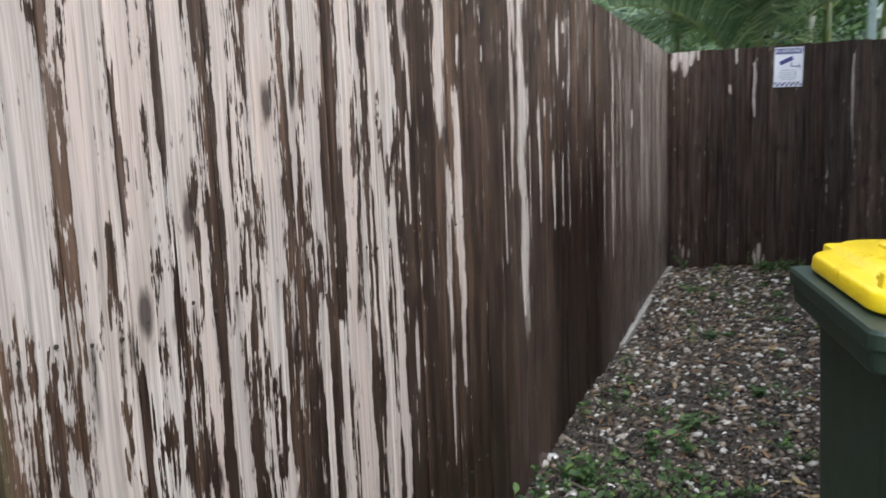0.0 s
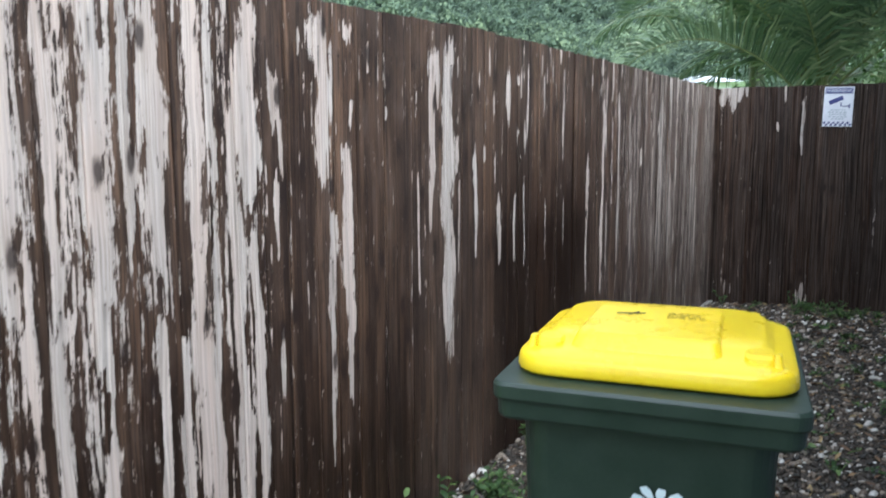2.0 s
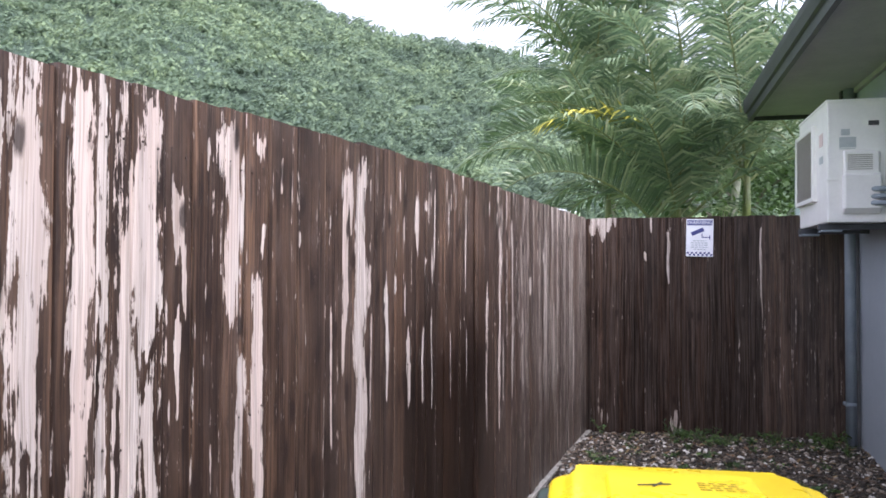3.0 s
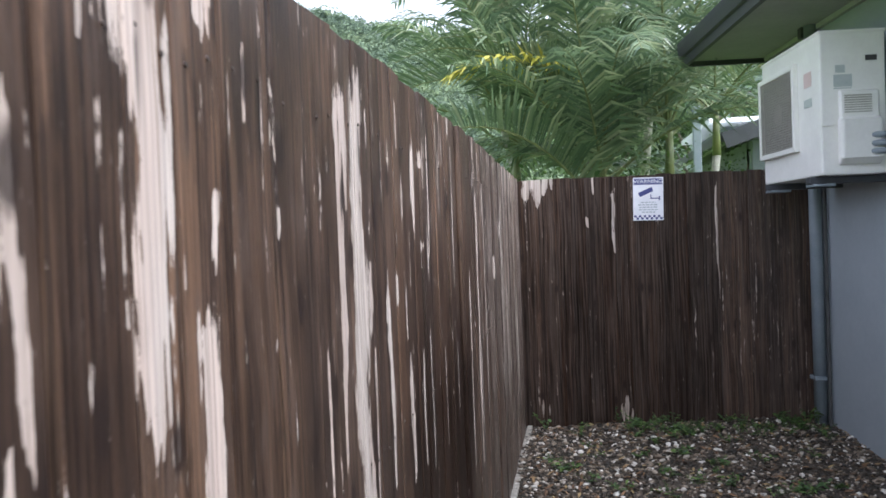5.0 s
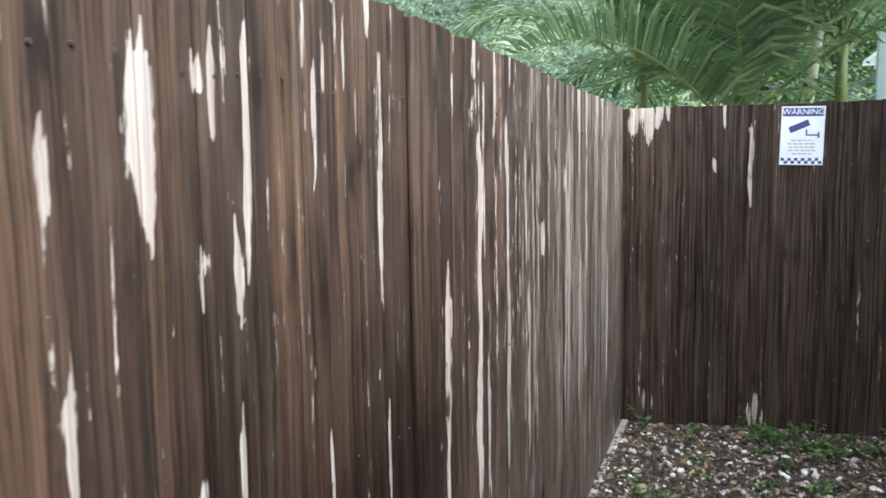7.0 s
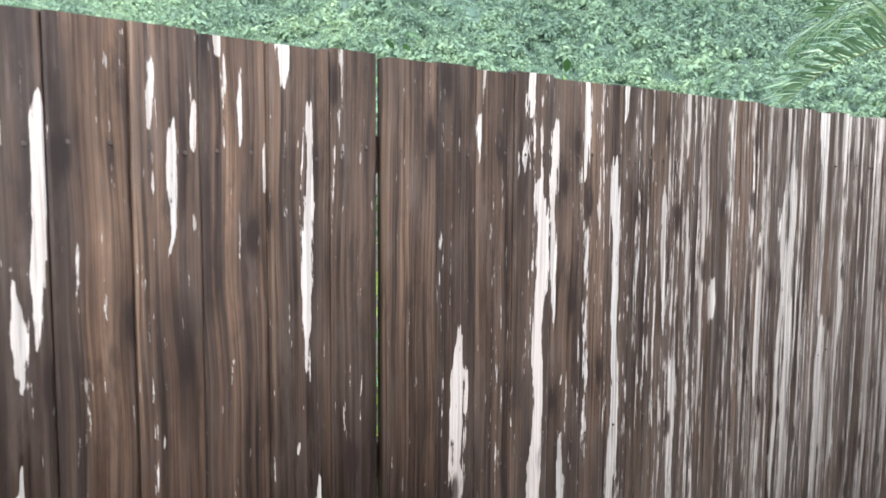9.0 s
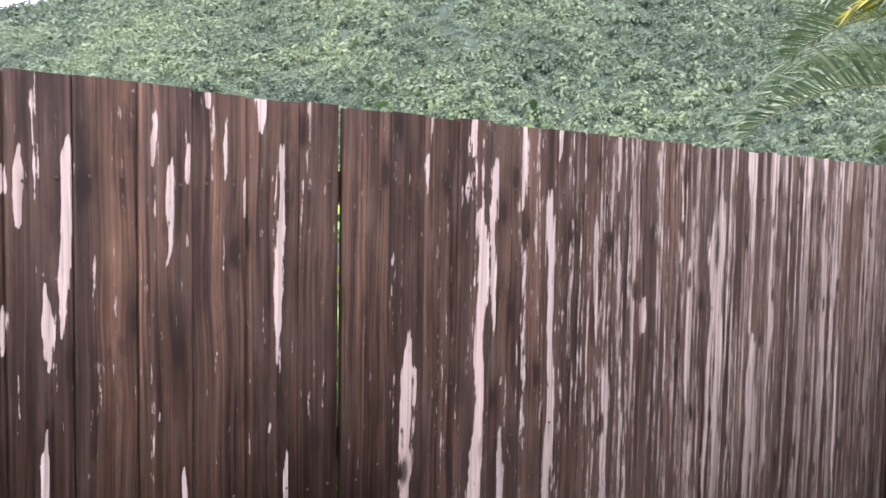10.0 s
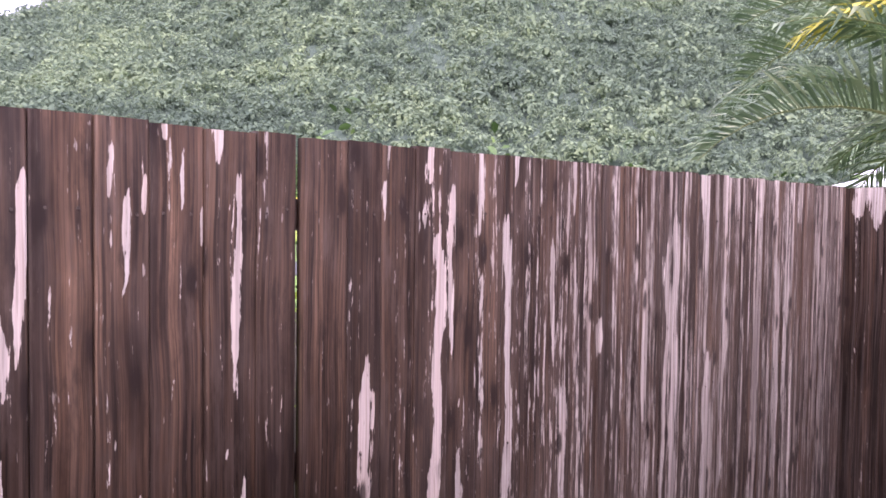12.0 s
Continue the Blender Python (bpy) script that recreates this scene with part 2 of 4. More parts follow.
LITTER = scattered("dead_leaf", ((0.0, (0.10, 0.05, 0.025)), (0.6, (0.24, 0.14, 0.07)), (1.0, (0.36, 0.27, 0.12))), 0.7)
WEED = scattered("weed_leaf", ((0.0, (0.035, 0.075, 0.022)), (0.6, (0.075, 0.145, 0.038)), (1.0, (0.17, 0.26, 0.06))), 0.55, 0.4, 0.25)
GRASS = scattered("grass_blade", ((0.0, (0.14, 0.235, 0.042)), (0.6, (0.175, 0.285, 0.055)), (1.0, (0.25, 0.36, 0.08))), 0.7, 0.2, 0.55)
PALM = scattered("palm_leaflet", ((0.0, (0.085, 0.140, 0.078)), (0.5, (0.145, 0.215, 0.112)), (0.85, (0.24, 0.31, 0.165)), (1.0, (0.44, 0.47, 0.29))), 0.30, 0.8, 0.35)
PALM_YELLOW = scattered("yellowed_palm_leaflet", ((0.0, (0.42, 0.38, 0.04)), (1.0, (0.66, 0.60, 0.10))), 0.45, 0.5, 0.25)
PALM_RIB = plain("palm_rib", (0.10, 0.13, 0.05), (0.19, 0.20, 0.075), 12, 0.5)
PALM_STEM = plain("ringed_palm_stem", (0.24, 0.24, 0.19), (0.40, 0.39, 0.33), 14, 0.8, 0.5, 0.01)
BARK = plain("tree_bark", (0.10, 0.085, 0.07), (0.20, 0.17, 0.14), 20, 0.9, 0.7, 0.02)
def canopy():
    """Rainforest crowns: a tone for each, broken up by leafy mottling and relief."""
    m = Mat("hazy_forest_crown", 0.9, 0.0, 0.1)
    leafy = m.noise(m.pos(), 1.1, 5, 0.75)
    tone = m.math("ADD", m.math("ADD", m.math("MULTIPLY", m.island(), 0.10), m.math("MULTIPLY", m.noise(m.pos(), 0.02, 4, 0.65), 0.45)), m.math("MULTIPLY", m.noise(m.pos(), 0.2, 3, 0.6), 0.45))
    # greens paled and dulled: the distance haze is put into the base colour
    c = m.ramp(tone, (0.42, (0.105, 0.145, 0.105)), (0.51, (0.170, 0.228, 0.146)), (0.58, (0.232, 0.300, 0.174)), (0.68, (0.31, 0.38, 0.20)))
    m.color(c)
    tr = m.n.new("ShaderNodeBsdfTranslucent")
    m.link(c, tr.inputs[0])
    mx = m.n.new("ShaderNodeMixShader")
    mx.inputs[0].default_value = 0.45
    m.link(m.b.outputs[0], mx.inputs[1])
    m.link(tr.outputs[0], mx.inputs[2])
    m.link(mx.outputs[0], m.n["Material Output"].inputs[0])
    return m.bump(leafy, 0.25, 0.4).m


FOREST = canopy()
FOREST_FLOOR = plain("forest_floor", (0.055, 0.078, 0.060), (0.085, 0.115, 0.082), 0.3, 0.95, 0.9, 0.5, 0.0, 0.03)
LEAF = scattered("tree_leaf", ((0.0, (0.03, 0.06, 0.02)), (0.6, (0.06, 0.11, 0.03)), (1.0, (0.12, 0.19, 0.06))), 0.6, 0.4, 0.2)


# ---- building helpers ----
def mesh(name, verts, faces, material):
    me = bpy.data.meshes.new(name)
    me.from_pydata([tuple(map(float, v)) for v in verts], [], faces)
    me.materials.append(material)
    me.update()
    return me


def thing(name, m=None, label="", category="", group="", kind=""):
    ob = new(name)
    ob.empty_display_size = 0.05
    if m is not None:
        ob.matrix_world = m
    return tagged(ob, label, category, group, kind)


def part(name, bm, material, parent=None, label="", smooth=False):
    """Links a bmesh, or a mesh, as one object under its thing or part."""
    if isinstance(bm, bpy.types.Mesh):
        me = bm
    else:
        me = bpy.data.meshes.new(name)
        bm.normal_update()
        bm.to_mesh(me)
        bm.free()
        me.materials.append(material)
    if smooth:
        me.shade_smooth()
    ob = new(name, me)
    ob.parent = parent
    return tagged(ob, label)


def box(a, b, bevel=0.004, bm=None, m=None):
    """A bevelled box from corner a to corner b."""
    own = bmesh.new()
    bmesh.ops.create_cube(own, size=1)
    for v in own.verts:
        v.co = Vector([(a[i] + b[i]) / 2 + v.co[i] * (b[i] - a[i]) for i in range(3)])
    if bevel:
        bmesh.ops.bevel(own, geom=own.edges[:], offset=bevel, segments=2, affect="EDGES", profile=0.6)
    if m is not None:
        own.transform(m)
    if bm is None:
        return own
    me = bpy.data.meshes.new("tmp")
    own.to_mesh(me)
    own.free()
    bm.from_mesh(me)
    bpy.data.meshes.remove(me)
    return bm


def ring(w, d, r, z, cx=0.0, cy=0.0, n=6):
    """A rounded rectangle of points at height z."""
    r = min(r, w / 2 - 1e-4, d / 2 - 1e-4)
    out = []
    for sx, sy, a0 in ((1, 1, 0), (-1, 1, 90), (-1, -1, 180), (1, -1, 270)):
        for k in range(n + 1):
            a = radians(a0 + 90 * k / n)
            out.append((cx + sx * (w / 2 - r) + r * math.cos(a), cy + sy * (d / 2 - r) + r * math.sin(a), z))
    return out


def loft(rings, cap_start=True, cap_end=True):
    bm = bmesh.new()
    rows = [[bm.verts.new(p) for p in r] for r in rings]
    for a, b in zip(rows, rows[1:]):
        for k in range(len(a)):
            j = (k + 1) % len(a)
            bm.faces.new((a[k], a[j], b[j], b[k]))
    if cap_start:
        bm.faces.new(rows[0][::-1])
    if cap_end:
        bm.faces.new(rows[-1])
    return bm


def tube(points, radii, sides=10, bm=None):
    """A round tube along points."""
    own = bm or bmesh.new()
    pts = [Vector(p) for p in points]
    rows = []
    for i, p in enumerate(pts):
        d = (pts[min(i + 1, len(pts) - 1)] - pts[max(i - 1, 0)]).normalized()
        a = d.orthogonal().normalized() if abs(d.z) < 0.99 else Vector((1, 0, 0))
        if rows:
            a = (last - d * last.dot(d)).normalized()
        last = a
        b = d.cross(a)
        r = radii[i] if isinstance(radii, (list, tuple)) else radii
        rows.append([own.verts.new(p + r * (math.cos(2 * math.pi * k / sides) * a + math.sin(2 * math.pi * k / sides) * b)) for k in range(sides)])
    for u, w in zip(rows, rows[1:]):
        for k in range(sides):
            j = (k + 1) % sides
            own.faces.new((u[k], u[j], w[j], w[k]))
    own.faces.new(rows[0][::-1])
    own.faces.new(rows[-1])
    return own


def cylinder(p, q, r, sides=16, bm=None):
    return tube([p, q], r, sides, bm)


def lettering(name, text, size, m, material, parent, depth=0.0006):
    """Letters of the built-in font, turned into a mesh."""
    cu = bpy.data.curves.new(name, "FONT")
    cu.body, cu.size, cu.align_x, cu.align_y, cu.extrude = text, size, "CENTER", "CENTER", depth
    ob = new(name, cu)
    me = bpy.data.meshes.new_from_object(ob.evaluated_get(bpy.context.evaluated_depsgraph_get()))
    bpy.data.objects.remove(ob)
    me.materials.clear()
    me.materials.append(material)
    me.transform(m)
    return part(name, me, material, parent)


rng = np.random.default_rng(7)

# ---- ground ----
tagged(new("ground", mesh("ground", [(-900, -900, -0.03), (900, -900, -0.03), (900, 900, -0.03), (-900, 900, -0.03)], [(0, 1, 2, 3)], LAWN)), "green lawn and open ground round the yard", "ground", kind="structure")
nx, ny = 60, 150
gx, gy = np.meshgrid(np.linspace(-0.055, 3.2, nx), np.linspace(-3.0, 6.95, ny))


def bed_height(x, y):
    """Height of the gravel bed, a little mounded towards the middle and the far end."""
    x, y = np.asarray(x, float), np.asarray(y, float)
    return 0.005 + 0.03 * np.sin(np.clip(x / 1.9, 0, 1) * np.pi) + 0.018 * np.sin(y * 2.3 + x * 3.1) * np.sin(x * 4.1 + 1) + 0.05 * np.clip((x - 0.9) / 1.1, 0, 1) * np.clip((y - 5.6) / 1.2, 0, 1)


gz = bed_height(gx, gy)
bed = mesh("gravel_bed", np.stack([gx.ravel(), gy.ravel(), gz.ravel()], 1), [(j * nx + i, j * nx + i + 1, (j + 1) * nx + i + 1, (j + 1) * nx + i) for j in range(ny - 1) for i in range(nx - 1)], SOIL)
bed.shade_smooth()
tagged(new("ground_gravel_bed", bed), "damp dark soil under loose garden gravel", "ground", kind="structure")
tagged(part("road", box((-21.5, -60, -0.05), (-16.5, 120, 0.0), 0), ASPHALT), "dark asphalt road beyond the lawn", "road", kind="structure")
tagged(part("paving_slab", box((-1.35, 1.20, -0.05), (-1.06, 1.32, -0.022), 0.006), plain("smooth_pale_concrete", (0.26, 0.26, 0.25), (0.38, 0.38, 0.37), 8, 0.6, 0.1)), "small pale concrete slab set in the lawn", "slab", kind="structure")


def many(name, base_verts, base_faces, mats, material):
    """One mesh of many copies of a small shape, each placed by its own 3 x 4 matrix."""
    bv = np.array(base_verts, float)
    out = np.einsum("kij,vj->kvi", mats[:, :, :3], bv) + mats[:, None, :, 3]
    n, k = len(bv), len(mats)
    sizes = [len(f) for f in base_faces]
    flat = np.concatenate([np.array(f) for f in base_faces])
    loops = (flat[None, :] + n * np.arange(k)[:, None]).ravel()
    totals = np.tile(sizes, k)
    me = bpy.data.meshes.new(name)
    me.vertices.add(n * k)
    me.vertices.foreach_set("co", out.ravel().astype(np.float32))
    me.loops.add(len(loops))
    me.loops.foreach_set("vertex_index", loops.astype(np.int32))
    me.polygons.add(len(totals))
    me.polygons.foreach_set("loop_start", np.r_[0, np.cumsum(totals)[:-1]].astype(np.int32))
    me.update(calc_edges=True)
    me.materials.append(material)
    return me


def spins(k, tilt):
    """Random turns about z with a random lean of up to tilt radians."""
    a, b, c = rng.uniform(0, 2 * np.pi, k), rng.uniform(-tilt, tilt, k), rng.uniform(-tilt, tilt, k)
    o, z = np.ones(k), np.zeros(k)
    rz = np.stack([np.cos(a), -np.sin(a), z, np.sin(a), np.cos(a), z, z, z, o], 1).reshape(k, 3, 3)
    rx = np.stack([o, z, z, z, np.cos(b), -np.sin(b), z, np.sin(b), np.cos(b)], 1).reshape(k, 3, 3)
    ry = np.stack([np.cos(c), z, np.sin(c), z, o, z, -np.sin(c), z, np.cos(c)], 1).reshape(k, 3, 3)
    return rz @ rx @ ry


def placed(turn, scale, place):
    return np.concatenate([turn * scale[:, None, :], place[:, :, None]], 2)


ico = bmesh.new()
bmesh.ops.create_icosphere(ico, subdivisions=1, radius=1.0)
ico.verts.index_update()
ICO_V = np.array([v.co for v in ico.verts]) * (1 + rng.uniform(-0.14, 0.14, (len(ico.verts), 1)))
ICO_F = [[v.index for v in f.verts] for f in ico.faces]
ico.free()
def crown_leaves(n, seed):
    """A forest tree from afar: n leafy sprays heaped into an uneven dome, each turned its own way."""
    pr = np.random.default_rng(seed)
    verts, faces = [], []
    for i in range(n):
        zc = 1 - 1.1 * (i + 0.5) / n
        a = i * 2.39996 + float(pr.uniform(-0.4, 0.4))
        rad = math.sqrt(max(0.0, 1 - zc * zc))
        d = Vector((rad * math.cos(a), rad * math.sin(a), zc))
        c = d * (float(pr.uniform(0.72, 1.0)) + 0.25 * noise.noise(d * 2.2 + Vector((seed, 0, 0))))
        nrm = (d * 0.6 + Vector((0, 0, 0.35)) + Vector(pr.normal(0, 0.26, 3))).normalized()
        u = nrm.orthogonal().normalized()
        w = nrm.cross(u)
        s0, t0, k0 = float(pr.uniform(0.15, 0.29)), float(pr.uniform(0, 6.28)), len(verts)
        for q in range(4):
            ang = t0 + q * 1.5708 + float(pr.uniform(-0.4, 0.4))
            verts.append(c + (u * math.cos(ang) + w * math.sin(ang)) * s0 * float(pr.uniform(0.55, 1.2)))
        faces.append((k0, k0 + 1, k0 + 2, k0 + 3))
    return np.array(verts), faces


# loose pebbles, larger ones on top
k = 40000
px, py = rng.uniform(-0.01, 2.05, k), rng.uniform(0.2, 6.9, k)
size = rng.gamma(5.0, 0.0020, k).clip(0.004, 0.024)
pl = np.stack([px, py, bed_height(px, py) + size * 0.25], 1)
sc = np.stack([size * rng.uniform(0.8, 1.4, k), size * rng.uniform(0.7, 1.0, k), size * rng.uniform(0.35, 0.65, k)], 1)
tagged(new("gravel", many("gravel", ICO_V, ICO_F, placed(spins(k, 0.5), sc, pl), PEBBLES)), "loose mixed brown, grey and white garden gravel", "gravel", kind="stuff")

# dead leaves between the pebbles
LEAF_V = [(-1, 0, 0), (-0.3, 0.38, 0.1), (-0.3, -0.38, 0.1), (0.4, 0.34, 0.12), (0.4, -0.34, 0.12), (1, 0, -0.05), (0, 0, -0.04)]
LEAF_F = [(0, 6, 1), (0, 2, 6), (1, 6, 3), (2, 4, 6), (3, 6, 5), (6, 4, 5)]
k = 2400
px, py = rng.uniform(0.03, 2.1, k), rng.uniform(0.5, 6.9, k)
s1 = rng.uniform(0.008, 0.024, k)
tagged(new("leaf_litter", many("leaf_litter", LEAF_V, LEAF_F, placed(spins(k, 0.5), np.stack([s1 * 1.4, s1, s1], 1), np.stack([px, py, bed_height(px, py) + 0.012], 1)), LITTER)), "dry brown dead leaves scattered over gravel", "leaf litter", kind="stuff")

# lawn blades beyond the fence end
BLADE_V = [(-0.5, 0, 0), (0.5, 0, 0), (-0.3, 0.25, 0.55), (0.3, 0.25, 0.55), (0, 0.7, 1.0)]
BLADE_F = [(0, 1, 3, 2), (2, 3, 4)]
k = 60000
rad = rng.uniform(0, 1, k) ** 1.6
px, py = -0.1 - 7.0 * rad, rng.uniform(-0.5, 1, k) + 4.0 * rad * rng.uniform(-0.3, 1, k)
hgt = rng.uniform(0.014, 0.036, k) * ~((px > -1.42) & (px < -0.96) & (py > 1.12) & (py < 1.38)) + 0.001
tagged(new("lawn_grass", many("lawn_grass", BLADE_V, BLADE_F, placed(spins(k, 0.4), np.stack([0.005 + hgt * 0.05, hgt, hgt], 1), np.stack([px, py, np.full(k, -0.032)], 1)), GRASS)), "short bright green lawn grass", "grass", kind="stuff")

# ---- the flaking fences ----
TOP = 1.768
# streaks of bare wood: place along the fence, lower end, upper end, width
STREAKS_FIRST = [(0.669, 0.92, 1.72, 0.030), (0.725, 0.91, 1.72, 0.066), (0.813, 1.02, 1.72, 0.061), (0.808, 0.06, 1.02, 0.063), (0.873, 0.79, 1.72, 0.048), (0.903, 0.66, 0.81, 0.039), (0.973, 1.00, 1.70, 0.07), (0.996, 0.79, 1.00, 0.021), (0.970, 0.10, 0.62, 0.022), (1.060, 0.06, 1.66, 0.038), (1.163, 0.75, 1.72, 0.071), (1.160, 0.06, 0.73, 0.041), (1.242, 1.01, 1.72, 0.039), (0.74, 0.6, 0.9, 0.03)]
STREAKS_PALE = [(1.325, 0.92, 1.65, 0.066), (1.315, 0.35, 0.97, 0.030), (1.374, 0.37, 0.93, 0.030), (1.382, 1.59, 1.71, 0.012), (1.432, 0.30, 1.71, 0.050), (1.463, 0.08, 0.9, 0.05), (1.335, 0.05, 0.5, 0.03), (1.484, 1.21, 1.67, 0.028), (1.486, 0.30, 1.15, 0.023), (1.511, 1.62, 1.71, 0.012), (1.558, 0.30, 1.47, 0.038), (1.603, 1.14, 1.71, 0.083), (1.623, 0.30, 1.13, 0.044), (1.579, 0.29, 0.67, 0.038)]
STREAKS_NEAR = [(1.694, 1.36, 1.58, 0.023), (1.728, 1.21, 1.56, 0.020), (1.706, 1.03, 1.28, 0.020), (1.72, 0.62, 0.85, 0.016), (1.804, 1.58, 1.67, 0.013), (1.906, 1.20, 1.72, 0.080), (1.936, 0.36, 1.19, 0.032), (2.009, 1.63, 1.72, 0.062), (2.032, 1.38, 1.49, 0.022), (2.015, 0.45, 1.38, 0.046), (2.127, 1.54, 1.68, 0.014), (2.091, 1.11, 1.15, 0.012)]
STREAKS_TALL = [(2.216, 1.42, 1.46, 0.010), (2.290, 1.55, 1.59, 0.007), (2.297, 1.46, 1.48, 0.008), (2.205, 1.28, 1.32, 0.008), (2.398, 1.48, 1.54, 0.009), (2.461, 1.55, 1.68, 0.020), (2.404, 0.80, 1.25, 0.016), (2.490, 0.98, 1.68, 0.040), (2.603, 0.42, 1.74, 0.080), (2.532, 1.44, 1.70, 0.035), (2.667, 1.57, 1.66, 0.016), (2.670, 1.22, 1.37, 0.025), (2.682, 0.8, 1.25, 0.014), (2.833, 1.56, 1.61, 0.022)]
STREAKS_MID = [(2.917, 1.59, 1.71, 0.020), (2.806, 0.85, 1.35, 0.022), (2.874, 1.26, 1.35, 0.024), (2.958, 1.44, 1.57, 0.016), (2.966, 1.16, 1.34, 0.020), (3.083, 1.39, 1.66, 0.044), (3.006, 0.80, 1.16, 0.026), (3.184, 1.57, 1.65, 0.026), (3.174, 1.32, 1.43, 0.022), (3.15, 0.80, 1.15, 0.024)]
STREAKS_KNOT = [(3.205, 1.52, 1.67, 0.022), (3.265, 1.31, 1.70, 0.017), (3.243, 1.28, 1.45, 0.021), (3.235, 0.75, 1.22, 0.015), (3.260, 1.17, 1.22, 0.010), (3.415, 1.62, 1.73, 0.010), (3.443, 1.45, 1.67, 0.016), (3.470, 1.59, 1.68, 0.013), (3.438, 1.45, 1.50, 0.024), (3.419, 1.17, 1.23, 0.008), (3.466, 0.8, 1.12, 0.012), (3.515, 1.735, 1.765, 0.016), (3.550, 1.61, 1.74, 0.011), (3.590, 1.52, 1.65, 0.009)]
STREAKS_FAR = [(3.617, 1.70, 1.76, 0.021), (3.659, 1.23, 1.70, 0.015), (3.639, 1.60, 1.66, 0.011), (3.721, 1.59, 1.64, 0.013), (3.758, 1.63, 1.65, 0.008), (3.760, 1.20, 1.27, 0.007), (3.633, 1.11, 1.19, 0.010), (3.671, 0.85, 1.10, 0.010), (3.974, 0.55, 1.30, 0.029), (3.993, 1.10, 1.22, 0.020), (4.033, 1.59, 1.70, 0.020), (4.043, 1.73, 1.76, 0.008), (4.128, 1.55, 1.66, 0.014), (4.192, 0.45, 1.59, 0.037), (4.169, 1.67, 1.76, 0.015), (4.242, 1.25, 1.70, 0.023), (4.272, 1.11, 1.19, 0.016)]
STREAKS_GREY = [(4.271, 0.55, 1.06, 0.016), (3.944, 1.08, 1.14, 0.011), (4.341, 1.55, 1.76, 0.018), (4.452, 0.45, 1.63, 0.029), (4.476, 1.69, 1.76, 0.018), (4.641, 1.13, 1.57, 0.020), (4.702, 0.55, 1.12, 0.034), (4.736, 1.62, 1.76, 0.018), (4.755, 1.26, 1.46, 0.016), (4.824, 0.86, 1.69, 0.017), (4.871, 1.18, 1.32, 0.029), (5.140, 0.91, 1.43, 0.037), (5.321, 0.45, 1.63, 0.056), (5.264, 0.45, 1.52, 0.025), (5.507, 1.61, 1.76, 0.040)]
STREAKS_CORNER = [(5.561, 0.45, 1.14, 0.067), (5.676, 0.45, 1.76, 0.031), (5.764, 1.61, 1.76, 0.027), (5.966, 0.45, 1.37, 0.035), (6.149, 0.53, 1.46, 0.043), (5.977, 1.62, 1.76, 0.040), (6.349, 1.59, 1.76, 0.059), (6.628, 0.33, 1.75, 0.039)]
STREAKS_SIDE = STREAKS_FIRST + STREAKS_PALE + STREAKS_NEAR + STREAKS_TALL + STREAKS_MID + STREAKS_KNOT + STREAKS_FAR + STREAKS_GREY + STREAKS_CORNER
STREAKS_END = [(0.04, 1.62, 1.77, 0.07), (0.10, 1.56, 1.77, 0.07), (0.16, 1.64, 1.77, 0.06), (0.21, 1.69, 1.77, 0.03), (0.5, 1.64, 1.77, 0.02), (0.63, 1.2, 1.7, 0.025), (0.46, 1.4, 1.52, 0.03), (0.655, 0.02, 0.17, 0.026), (0.69, 0.02, 0.24, 0.034), (0.725, 0.02, 0.15, 0.02), (0.10, 0.05, 0.22, 0.015), (0.15, 0.05, 0.2, 0.012), (1.26, 1.3, 1.36, 0.03), (1.2, 1.06, 1.09, 0.02), (0.03, 0.98, 1.0, 0.02), (1.33, 0.9, 1.72, 0.014)]


def bare_side(y, z):
    """How far the stain has gone from the long fence: 0 whole, 1 bare."""
    level = np.interp(y, (0.6, 1.0, 1.25, 1.66, 1.72, 2.1, 3.8, 4.1, 4.5, 5.2, 6.9), (0.52, 0.45, 0.36, 0.28, 0.02, -0.02, -0.02, 0.06, 0.20, 0.33, 0.38))
    level = level - 0.8 * np.clip((0.9 - z) / 0.8, 0, 1) * np.clip((0.82 - y) / 0.15, 0, 1) - 0.2 * np.clip((1.15 - z) / 1.15, 0, 1) * np.clip((5.0 - y) / 0.8, 0.25, 1)
    return level - 0.12 * np.clip((0.95 - z) / 0.5, 0, 1) * (y < 1.66)


def bare_end(x, z):
    return np.full_like(x, -0.02) + 0.05 * (x > 1.25)


NAIL_ROWS = (0.30, 1.0, 1.605)


